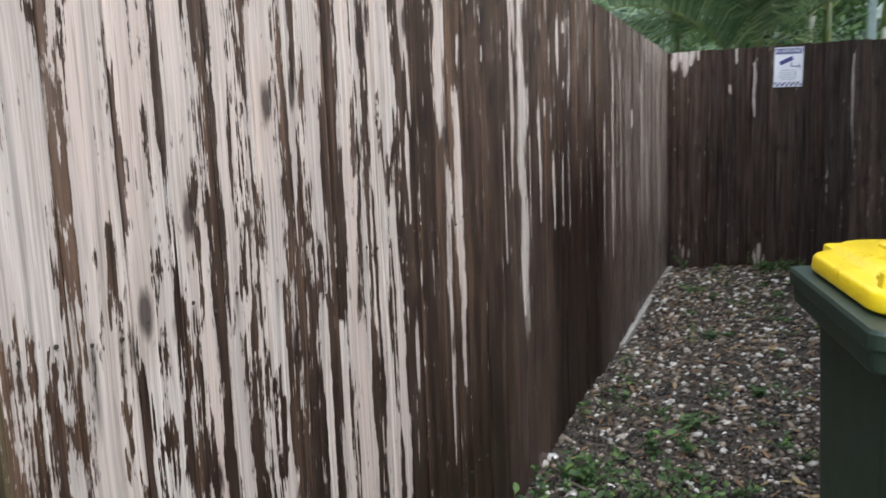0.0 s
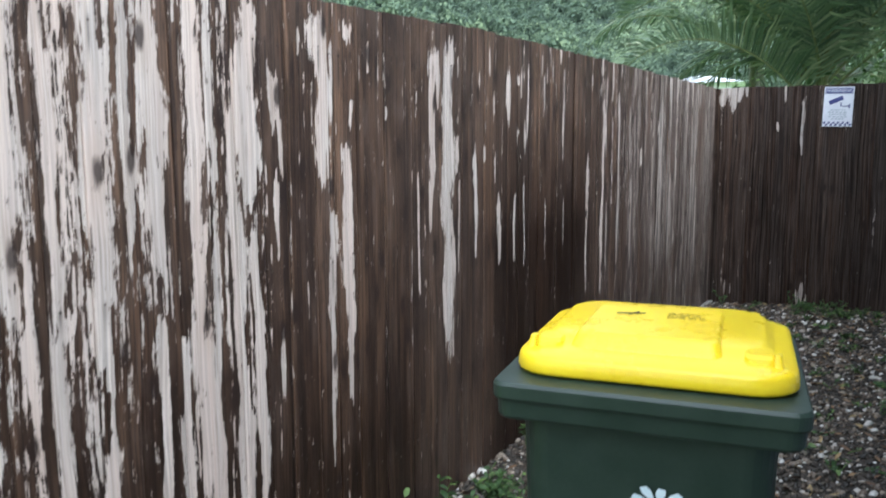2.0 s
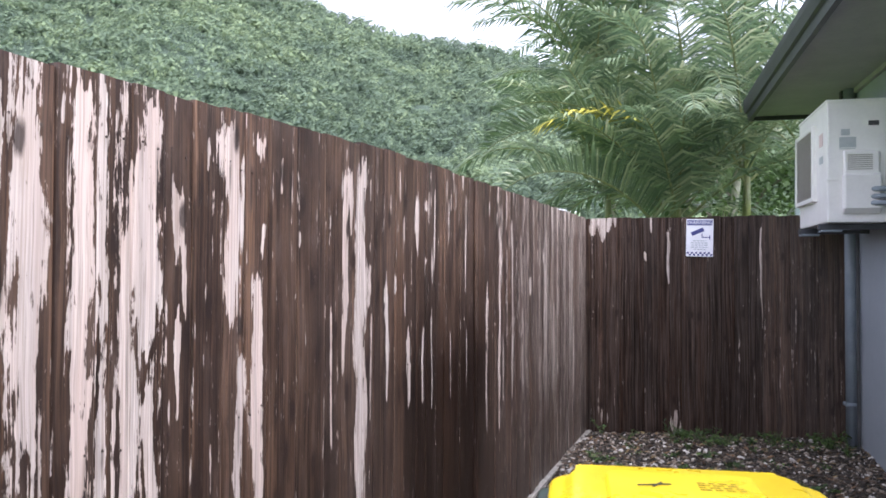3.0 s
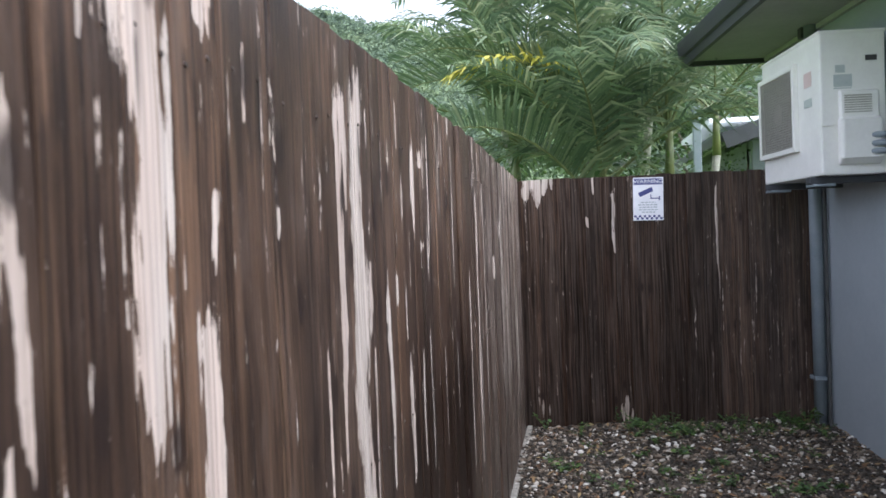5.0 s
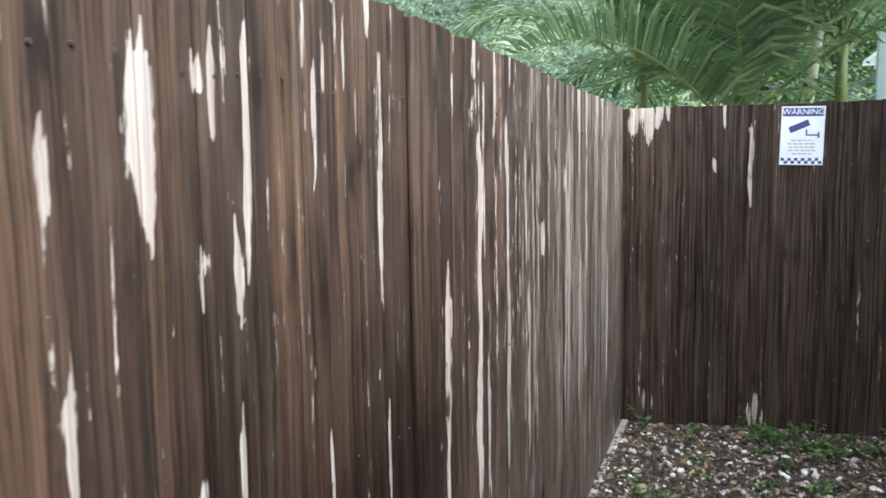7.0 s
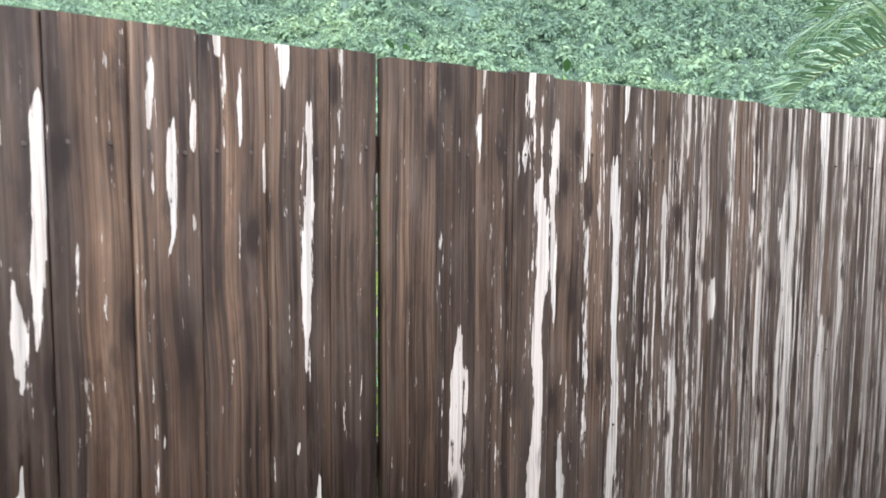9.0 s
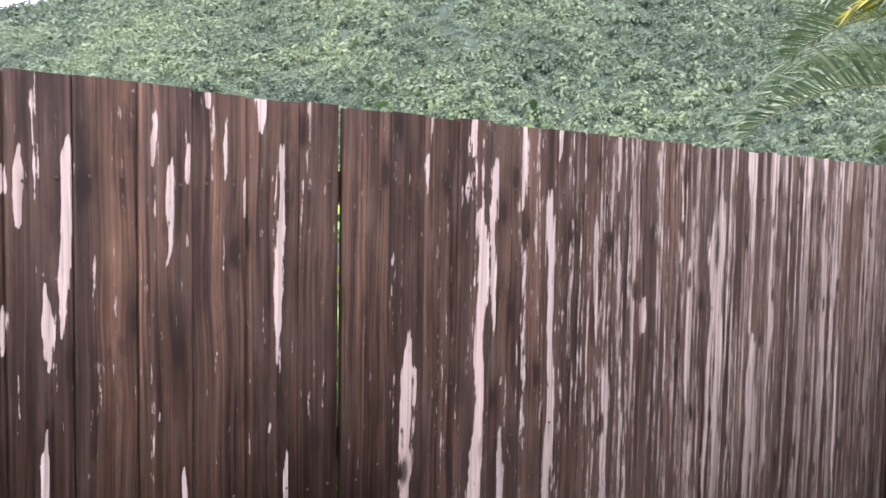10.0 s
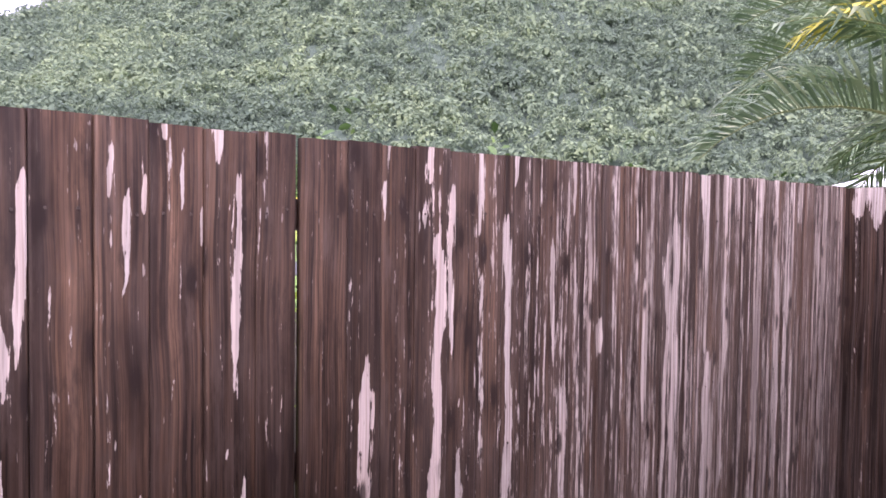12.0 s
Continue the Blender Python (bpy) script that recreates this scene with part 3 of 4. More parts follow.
def flaked(u, z, level, streaks, seed, lo, hi):
    """How bare each point of a board is, and how dark with tears under its nails."""
    rel, pr = (u - lo) / (hi - lo), np.random.default_rng(int(seed * 10) + 3)
    left, right = pr.uniform(0.02, 0.30), pr.uniform(0.02, 0.30)
    sway = 0.06 * np.sin(z * pr.uniform(2, 5) + seed)
    band = np.clip((left - rel + sway) / 0.10, 0, 1) + np.clip((right - 1 + rel + sway) / 0.10, 0, 1)
    val = level + np.clip(level * 2 - 0.3, 0, 1) * (0.12 - 0.5 * np.clip(band, 0, 1))
    tear = np.zeros_like(u)
    for row in NAIL_ROWS:
        for f in (0.25, 0.75):
            drop = row - pr.uniform(0.03, 0.13)
            tear = np.maximum(tear, pr.uniform(0.4, 1.0) * np.exp(-(((u - lo - (hi - lo) * f) / 0.0045) ** 2)) * np.clip((row + 0.012 - z) / 0.012, 0, 1) * np.clip((z - drop) / 0.05, 0, 1))
    fingers = np.array([noise.noise((a * 150, seed, 1.3)) for a in u])
    strands = np.array([noise.noise((a * 75 + seed, b * 0.8, seed)) for a, b in zip(u, z)])
    flakes = np.array([noise.noise((a * 55, b * 6.5, 3.7)) for a, b in zip(u, z)])
    val += 0.42 * strands + 0.22 * flakes
    for c, low, high, w in streaks:
        near = np.abs(u - c - 0.005 * np.sin(z * 6 + c * 30) - 0.15 * w * np.sin(z * 17 + c * 50)) / (w / 2)
        span = high - low
        ends = np.clip((z - low - span * 0.16 * (0.5 + fingers)) / (0.05 + 0.12 * span), 0, 1) * np.clip((high + (0.1 if high > 1.74 else 0.0) - z - 0.05 * (0.5 + fingers)) / 0.035, 0, 1)
        wide = (0.35 + 0.65 * ends) * (0.92 + 0.16 * np.sin(z * 11 + c * 70))
        val = np.maximum(val, np.clip(1.30 - 0.80 * near / wide, 0, 1.02) * (ends > 0) + 0.14 * flakes)
    return val, tear


def line(y):
    """The far run of the long fence starts a little proud of the near one and bends outwards."""
    return 0.011 - 0.031 * (y - 3.8) / 3.1 if y > 3.8 else 0.0


def paling(side, lo, hi, top, depth, streaks, level, fence, seed):
    """One board with a finely divided face that carries its wear; its arrises are rounded."""
    cols, rows = 23, 100
    w = hi - lo
    frac = np.r_[0.0, 0.016, np.linspace(0.05, 0.95, cols - 4), 0.984, 1.0]
    rec = np.r_[0.014, 0.0022, np.zeros(cols - 4), 0.0022, 0.014] * (0.8 if side == "long" else 0.25)
    cup = rng.uniform(-0.0016, 0.0016) * (1 - (2 * frac - 1) ** 2)
    zz = np.linspace(-0.02, top, rows)
    zz[-1] = top
    twist = rng.uniform(-0.003, 0.003)
    U, Z = np.meshgrid(lo + w * frac, zz)
    R = np.tile(rec + cup, (rows, 1)) + twist * (Z / 1.8) * (np.tile(frac, (rows, 1)) - 0.5) * 2
    out = -R.ravel() + depth
    u, z = U.ravel(), Z.ravel()
    thick = -0.027
    if side == "long":
        verts = [(d + line(a), a, b) for d, a, b in zip(out, u, z)]
        back = [(thick + depth + line(a), a, b) for a, b in ((lo, -0.02), (hi, -0.02), (hi, top), (lo, top))]
    else:
        verts = [(a, END_Y - d, b) for d, a, b in zip(out, u, z)]
        back = [(a, END_Y - (thick + depth), b) for a, b in ((lo, -0.02), (hi, -0.02), (hi, top), (lo, top))]
    faces = [(j * cols + i, j * cols + i + 1, (j + 1) * cols + i + 1, (j + 1) * cols + i) for j in range(rows - 1) for i in range(cols - 1)]
    n = len(verts)
    a, b, c, d = n, n + 1, n + 2, n + 3
    faces += [(a, d, c, b), tuple([d] + [(rows - 1) * cols + i for i in range(cols)] + [c]), tuple([b] + [i for i in range(cols - 1, -1, -1)] + [a])]
    faces += [tuple([a] + [j * cols for j in range(rows)] + [d]), tuple([c] + [j * cols + cols - 1 for j in range(rows - 1, -1, -1)] + [b])]
    if side != "long":
        faces = [f[::-1] for f in faces]
    me = mesh("paling", verts + back, faces, WOOD)
    val, drops = flaked(u, z, level(u, z), streaks, seed, lo, hi)
    tr = me.attributes.new("tear", "FLOAT", "POINT")
    tr.data.foreach_set("value", np.r_[drops, np.zeros(4)].astype(np.float32))
    at = me.attributes.new("bare", "FLOAT", "POINT")
    at.data.foreach_set("value", np.r_[val, np.zeros(4)].astype(np.float32))
    gr = me.attributes.new("grey", "FLOAT", "POINT")
    g = np.interp(u, (2.05, 2.4, 4.2, 5.1), (0.0, 0.18, 0.18, 1.0)) if side == "long" else np.full_like(u, 0.6)
    gr.data.foreach_set("value", np.r_[g, np.zeros(4)].astype(np.float32))
    fd = me.attributes.new("fade_shade", "FLOAT", "POINT")
    # end boards: shade from eave and palms is put into their stain tone
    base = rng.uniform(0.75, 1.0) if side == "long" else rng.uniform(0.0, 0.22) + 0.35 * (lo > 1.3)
    # stain darker towards the bottom, most from 2.7 to 4.2 m along
    low_dark = 0.97 * np.clip((1.5 - z) / 0.55, 0, 1) * np.clip((u - 2.7) / 0.4, 0, 1) * np.clip((4.2 - u) / 0.4, 0, 1) + 0.75 * np.clip((1.15 - z) / 0.8, 0, 1) * np.clip((2.7 - u) / 0.4, 0, 1) if side == "long" else 0 * z
    fd.data.foreach_set("value", np.r_[base * (1 - low_dark), np.zeros(4)].astype(np.float32))
    ob = new("paling", me)
    ob.parent = fence
    return ob


END_Y = 6.915
fence = thing("timber_fence", None, "tall close-boarded timber fence with flaking dark brown stain", "fence")
end_fence = thing("timber_fence", None, "dark brown stained timber fence closing the yard's end", "fence")
# board edges: fixed ones that show clearly, the rest spread evenly
edges = [0.660, 0.76, 0.855, 0.945, 1.04, 1.14, 1.24, 1.375, 1.47, 1.565, 1.657, 1.754, 1.869, 1.96, 2.059, 2.207, 2.362, 2.47, 2.60, 2.70, 2.785, 2.87, 2.975, 3.08, 3.18, 3.279, 3.385, 3.484, 3.591, 3.70, 3.7965]
far_edges = [3.8045, 3.919, 4.019, 4.122, 4.23, 4.34, 4.43, 4.545, 4.655, 4.77, 4.88, 4.995, 5.12, 5.246, 5.36, 5.472, 5.58, 5.69, 5.797, 5.90, 6.0, 6.10, 6.20, 6.302, 6.40, 6.50, 6.60, 6.70, 6.80, 6.912]
board = 0
nails = bmesh.new()
for run in (edges, far_edges):
    for lo, hi in zip(run, run[1:]):
        top = TOP + (0.0 if lo > 3 else -0.05 * max(0, (2.8 - lo)) / 1.6) + rng.uniform(-0.004, 0.004)
        face = rng.uniform(-0.010, 0.0)
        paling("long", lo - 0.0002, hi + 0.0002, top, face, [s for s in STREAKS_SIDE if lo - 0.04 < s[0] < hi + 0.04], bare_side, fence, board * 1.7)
        for z in NAIL_ROWS:
            for f in (0.25, 0.75):
                y, zn = lo + (hi - lo) * f, z + rng.uniform(-0.012, 0.012)
                cylinder((face - 0.006 + line(y), y, zn), (face + 0.0012 + line(y), y, zn), 0.0030, 7, nails)
        board += 1
x = -0.06
while x < 1.93:
    w = rng.uniform(0.094, 0.104)
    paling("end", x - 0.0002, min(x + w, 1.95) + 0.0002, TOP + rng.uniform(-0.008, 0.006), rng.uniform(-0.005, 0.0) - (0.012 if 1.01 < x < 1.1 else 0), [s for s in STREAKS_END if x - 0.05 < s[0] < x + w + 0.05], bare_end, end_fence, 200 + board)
    board += 1
    x += w
for z in (0.30, 1.065, 1.605):
    part("rail", box((-0.066, 0.643 if abs(z - 1.065) < 0.01 else 0.72, z - 0.033), (-0.035, 3.80, z + 0.033), 0.004), RAIL, fence)
    part("rail", box((-0.05, 0, -0.033), (-0.036, 3.15, 0.033), 0.003, None, Matrix.Translation((0.011, 3.803, z)) @ pose(0, 0, 0, 0, 0, math.degrees(0.01))), RAIL, fence)
    part("rail", box((0.0, END_Y + 0.024, z - 0.033), (1.95, END_Y + 0.066, z + 0.033), 0.004), RAIL, end_fence)
for y in (0.90, 2.45, 3.70, 5.35, 6.9):
    part("post", box((-0.155 + line(y), y - 0.045, -0.03), (-0.069 + line(y), y + 0.045, 1.70), 0.005), RAIL, fence)
for xx in (0.06, 1.85):
    part("post", box((xx - 0.045, END_Y + 0.068, -0.03), (xx + 0.045, END_Y + 0.155, 1.70), 0.005), RAIL, end_fence)
tagged(part("nailing", nails, NAIL, fence, "small rusty nail heads"), kind="stuff")
tagged(part("edging", box((-0.016, 4.4, -0.03), (0.022, 6.88, 0.022), 0.006), CONCRETE), "pale weathered concrete edging along the fence foot", "edging", kind="structure")

# ---- wheelie bin ----
wheelie_bin = thing("wheelie_bin", pose(1.067, 1.585, 0.015, 0, 0, 10.5), "dark green plastic wheelie bin with a bright yellow lid", "bin")
RIM = 0.925
body = loft([ring(0.36, 0.36, 0.05, 0.0, 0, 0.01), ring(0.385, 0.39, 0.05, 0.03, 0, 0.01), ring(0.42, 0.44, 0.05, RIM - 0.12), ring(0.43, 0.445, 0.05, RIM - 0.03)], True, False)
part("body", body, GREEN_PLASTIC, wheelie_bin, smooth=False)
rim = loft([ring(0.43, 0.44, 0.05, RIM - 0.062), ring(0.488, 0.50, 0.03, RIM - 0.066), ring(0.494, 0.506, 0.03, RIM - 0.061), ring(0.497, 0.510, 0.03, RIM - 0.032), ring(0.504, 0.518, 0.03, RIM - 0.032), ring(0.508, 0.523, 0.03, RIM - 0.027), ring(0.508, 0.523, 0.028, RIM - 0.006), ring(0.500, 0.515, 0.026, RIM), ring(0.42, 0.43, 0.05, RIM + 0.003)], True, True)
part("rim", rim, GREEN_PLASTIC, wheelie_bin, "thick green moulded rim")
LZ = RIM + 0.006
lid = loft([ring(0.458, 0.446, 0.07, LZ, 0.004, 0.008), ring(0.468, 0.456, 0.075, LZ + 0.0024, 0.004, 0.008), ring(0.470, 0.458, 0.075, LZ + 0.0064, 0.004, 0.008), ring(0.466, 0.454, 0.075, LZ + 0.0256, 0.004, 0.008), ring(0.460, 0.448, 0.075, LZ + 0.0304, 0.004, 0.008), ring(0.446, 0.434, 0.075, LZ + 0.0336, 0.003, 0.009), ring(0.415, 0.380, 0.075, LZ + 0.0376, 0.0, 0.026), ring(0.398, 0.350, 0.07, LZ + 0.0416, 0.0, 0.040), ring(0.382, 0.330, 0.065, LZ + 0.0496, 0, 0.047), ring(0.366, 0.312, 0.06, LZ + 0.0528, 0, 0.050)], True, True)
lid_ob = part("lid", lid, YELLOW_PLASTIC, wheelie_bin, "bright yellow domed plastic lid", smooth=True)
panel = loft([ring(0.262, 0.300, 0.022, LZ + 0.0352, -0.01, -0.010), ring(0.256, 0.292, 0.022, LZ + 0.0416, -0.01, -0.008), ring(0.244, 0.268, 0.022, LZ + 0.0584, -0.01, 0.004), ring(0.236, 0.258, 0.02, LZ + 0.0616, -0.01, 0.008), ring(0.06, 0.05, 0.02, LZ + 0.0636, -0.01, 0.008)], False, True)
part("raised_panel", panel, YELLOW_PLASTIC, lid_ob)
for sx in (-1, 1):
    lug = loft([ring(0.055, 0.07, 0.015, LZ + 0.0240, sx * 0.178, -0.125), ring(0.05, 0.062, 0.014, LZ + 0.0448, sx * 0.178, -0.123), ring(0.042, 0.052, 0.012, LZ + 0.0496, sx * 0.177, -0.118)], False, True)
    part("grip", lug, YELLOW_PLASTIC, lid_ob, smooth=False)
    notch = loft([ring(0.018, 0.03, 0.006, LZ + 0.0320, sx * 0.205, -0.15), ring(0.012, 0.022, 0.005, LZ + 0.0544, sx * 0.203, -0.146)], False, True)
    part("grip_tab", notch, YELLOW_PLASTIC, lid_ob)
    part("hinge", box((sx * 0.15 - 0.035, 0.215, LZ + 0.0040), (sx * 0.15 + 0.035, 0.285, LZ + 0.0360), 0.01), YELLOW_PLASTIC, lid_ob)
    wheel = part("wheel", cylinder((sx * 0.165, 0.235, 0.085), (sx * 0.215, 0.235, 0.085), 0.10, 24), BLACK_RUBBER, wheelie_bin, "black rubber wheel")
    part("hub", cylinder((sx * 0.16, 0.235, 0.085), (sx * 0.222, 0.235, 0.085), 0.05, 16), GREEN_PLASTIC, wheel)
part("axle", cylinder((-0.17, 0.235, 0.085), (0.17, 0.235, 0.085), 0.011, 10), NAIL, wheelie_bin)
part("handle", cylinder((-0.20, 0.29, RIM - 0.02), (0.20, 0.29, RIM - 0.02), 0.016, 12), GREEN_PLASTIC, wheelie_bin)
# the pen cross and small print on the lid
cross = bmesh.new()
for dx, dy, a, ln in ((-0.057, 0.044, 14, 0.055), (-0.052, 0.046, 60, 0.032)):
    box((-ln / 2, -0.0014, LZ + 0.0644), (ln / 2, 0.0014, LZ + 0.0660), 0, cross, Matrix.Translation((dx, dy, 0)) @ pose(0, 0, 0, 0, 0, a))
part("pen_mark", cross, BLACK_PRINT, lid_ob, "hand-drawn black cross")
words = bmesh.new()
for r in range(4):
    xx = 0.012
    while xx < 0.075:
        ln = float(rng.uniform(0.008, 0.02))
        box((xx, 0.026 + r * 0.013, LZ + 0.0642), (xx + ln, 0.0285 + r * 0.013, LZ + 0.0654), 0, words)
        xx += ln + 0.005
part("small_print", words, plain("faint_print", (0.32, 0.24, 0.01), (0.42, 0.32, 0.01), 60, 0.6), lid_ob, "faint rows of moulded print")
# the white emblem on the front: a flower over two rows of print
front = lambda z: -0.195 - 0.025 * (z - 0.03) / 0.76 - 0.0055
emblem = bmesh.new()
cz = 0.728
for i in range(10):
    a = radians(36 * i + 10)
    ln = 0.052 if i % 2 else 0.046
    ca, sa = math.cos(a), math.sin(a)
    pts = [(0.003, -0.001), (ln * 0.75, -0.0085), (ln, -0.006), (ln, 0.006), (ln * 0.75, 0.0085), (0.003, 0.001)]
    vs = [emblem.verts.new((0.028 + u * ca - v * sa, front(cz + u * sa + v * ca) - 0.0012, cz + (u * sa + v * ca) * 0.72)) for u, v in pts]
    emblem.faces.new(vs)
for z0, x0, x1, hgt in ((0.678, -0.03, 0.05, 0.017), (0.657, -0.05, 0.062, 0.019), (0.642, 0.0, 0.062, 0.009), (0.632, -0.052, 0.064, 0.003), (0.624, 0.005, 0.06, 0.005)):
    xx = x0
    while xx < x1:
        ln = hgt * float(rng.uniform(0.28, 0.5)) if hgt > 0.004 else x1 - x0
        box((xx, front(z0) - 0.0015, z0 - hgt / 2), (min(xx + ln, x1), front(z0) + 0.002, z0 + hgt / 2), 0, emblem)
        xx += ln + hgt * 0.24
bmesh.ops.recalc_face_normals(emblem, faces=emblem.faces[:])
part("emblem", emblem, WHITE_PRINT, wheelie_bin, "white printed flower emblem with bars of print")

# ---- warning sign on the end fence ----
sign = thing("warning_sign", pose(0.876, END_Y - 0.006, 1.60, 0, 1.2, 0), "white and dark blue security camera warning sign", "sign")
SW, SH = 0.205, 0.298
part("plate", box((-SW / 2, -0.003, -SH / 2), (SW / 2, 0.0, SH / 2), 0.0008), SIGN_WHITE, sign)
part("header", box((-SW / 2 + 0.006, -0.0042, SH / 2 - 0.05), (SW / 2 - 0.006, -0.003, SH / 2 - 0.008), 0), SIGN_BLUE, sign, "dark blue header band")
lettering("lettering", "WARNING", 0.041, Matrix.Translation((0, -0.0048, SH / 2 - 0.029)) @ pose(0, 0, 0, 90, 0, 0), SIGN_WHITE, sign)
cambm = box((-0.055, -0.0045, -0.016), (0.045, -0.003, 0.016), 0.001, None, Matrix.Translation((-0.012, 0, 0.05)) @ pose(0, 0, 0, 0, -24, 0))
box((0.015, -0.0045, 0.0), (0.022, -0.003, 0.032), 0, cambm)
box((0.018, -0.0045, 0.0), (0.075, -0.003, 0.007), 0, cambm)
box((0.072, -0.0045, -0.012), (0.08, -0.003, 0.02), 0, cambm)
part("camera_symbol", cambm, SIGN_BLUE, sign, "printed security camera symbol")
txt = bmesh.new()
for r in range(5):
    half = (0.05, 0.068, 0.06, 0.064, 0.045)[r]
    xx = -half
    while xx < half:
        ln = float(rng.uniform(0.012, 0.026))
        box((xx, -0.0042, -0.028 - r * 0.017), (min(xx + ln, half), -0.003, -0.020 - r * 0.017), 0, txt)
        xx += ln + 0.006
part("print_rows", txt, SIGN_GREY, sign, "rows of small grey print")
chk = bmesh.new()
for i in range(12):
    for j in range(2):
        if (i + j) % 2:
            box((-SW / 2 + 0.006 + i * 0.0161, -0.0042, -SH / 2 + 0.006 + j * 0.015), (-SW / 2 + 0.0221 + i * 0.0161, -0.003, -SH / 2 + 0.021 + j * 0.015), 0, chk)
part("checker_band", chk, SIGN_BLUE, sign)

# ---- house edge ----
HM = pose(1.985, 6.87, 0, 0, 0, 6.0)
house = thing("house", HM, "single-storey house with grey painted wall and charcoal eaves", "house")
part("wall", box((0.0, -11.0, -0.05), (0.22, 0.9, 2.72), 0.004), RENDER_GREY, house, "plain grey painted rendered wall")
part("soffit", box((-0.60, -11.2, 2.690), (0.3, 0.93, 2.705), 0.001), SOFFIT, house, "pale soffit sheet under the eave")
part("batten", box((-0.03, -11.0, 2.655), (-0.002, 0.9, 2.688), 0.003), SOFFIT, house)
part("fascia", box((-0.635, -11.2, 2.655), (-0.602, 1.0, 2.83), 0.003), FASCIA, house, "charcoal painted timber fascia")
part("fascia", box((-0.600, 0.935, 2.655), (3.0, 0.97, 2.83), 0.003), FASCIA, house, "charcoal painted timber fascia")
gut = bmesh.new()
prof = [(-0.637, 2.72), (-0.655, 2.73), (-0.665, 2.80), (-0.665, 2.845), (-0.657, 2.845), (-0.655, 2.80), (-0.648, 2.74), (-0.637, 2.735)]
rows = [[gut.verts.new((u, yy, w)) for u, w in prof] for yy in (-11.2, 1.01)]
for i in range(len(prof)):
    j = (i + 1) % len(prof)
    gut.faces.new((rows[0][i], rows[0][j], rows[1][j], rows[1][i]))
gut.faces.new(rows[0][::-1])
gut.faces.new(rows[1])
part("gutter", gut, FASCIA, house, "charcoal metal eaves gutter")
part("gutter", box((-0.65, 0.972, 2.73), (3.0, 1.02, 2.84), 0.01), FASCIA, house, "charcoal metal eaves gutter")
roof = bmesh.new()
v = [roof.verts.new(p) for p in ((-0.66, -11.2, 2.85), (-0.66, 1.02, 2.85), (3.0, -2.0, 3.95), (3.0, -11.2, 3.95), (3.0, 1.05, 2.85))]
roof.faces.new((v[0], v[1], v[2], v[3]))
roof.faces.new((v[1], v[4], v[2]))
bmesh.ops.solidify(roof, geom=roof.faces[:], thickness=0.03)
part("roof", roof, ROOF_PALE, house, "pale corrugated metal roof")
tagged(part("wall_bracket_post", box((-0.1, -0.02, 2.62), (-0.03, 0.04, 2.69), 0.004), FASCIA, house))

downpipe = thing("downpipe", HM, "grey painted round downpipe beside the house wall", "pipe")
part("pipe", cylinder((-0.05, -0.05, -0.02), (-0.05, -0.05, 2.70), 0.042, 20), PIPE_GREY, downpipe, smooth=True)
for z in (0.35, 1.9):
    part("clip", box((-0.10, -0.10, z), (0.0, 0.0, z + 0.025), 0.004), PIPE_GREY, downpipe)
part("conduit", cylinder((-0.022, -0.13, -0.02), (-0.022, -0.13, 1.62), 0.012, 10), AC_DARK, downpipe, "thin dark conduit")

# ---- outdoor air conditioner ----
ac = thing("air_conditioner", HM, "cream outdoor air conditioner unit on wall brackets", "air conditioner")
AX0, AX1, AY0, AY1, AZ0, AZ1 = -0.425, -0.085, -1.10, -0.21, 1.645, 2.405
part("casing", box((AX0, AY0, AZ0), (AX1, AY1, AZ1), 0.012), AC_WHITE, ac)
part("top_cover", box((AX0 - 0.004, AY0 - 0.004, AZ1 - 0.012), (AX1 + 0.004, AY1 + 0.004, AZ1 + 0.006), 0.005), AC_WHITE, ac)
GY0, GY1, GZ0, GZ1 = -0.80, -0.215, 1.80, 2.30
fr = bmesh.new()
for a, b in (((AX0 - 0.03, GY0, GZ0), (AX0 + 0.002, GY0 + 0.03, GZ1)), ((AX0 - 0.03, GY1 - 0.03, GZ0), (AX0 + 0.002, GY1, GZ1)), ((AX0 - 0.03, GY0 + 0.03, GZ0), (AX0 + 0.002, GY1 - 0.03, GZ0 + 0.03)), ((AX0 - 0.03, GY0 + 0.03, GZ1 - 0.03), (AX0 + 0.002, GY1 - 0.03, GZ1))):
    box(a, b, 0.005, fr)
part("grille_frame", fr, AC_WHITE, ac, "raised cream grille frame")
part("fan_opening", box((AX0 - 0.004, GY0 + 0.03, GZ0 + 0.03), (AX0 + 0.001, GY1 - 0.03, GZ1 - 0.03), 0), AC_DARK, ac, "dark fan opening")
wires = bmesh.new()
for i in range(30):
    z = GZ0 + 0.035 + i * (GZ1 - GZ0 - 0.07) / 29
    box((AX0 - 0.026, GY0 + 0.03, z), (AX0 - 0.021, GY1 - 0.03, z + 0.005), 0, wires)
for i in range(22):
    y = GY0 + 0.035 + i * (GY1 - GY0 - 0.07) / 21
    box((AX0 - 0.021, y, GZ0 + 0.03), (AX0 - 0.016, y + 0.005, GZ1 - 0.03), 0, wires)
part("grille", wires, AC_GRILLE, ac, "grey wire fan grille")
part("fan_hub", cylinder((AX0 - 0.012, -0.5, 2.05), (AX0 - 0.004, -0.5, 2.05), 0.06, 20), AC_GRILLE, ac)
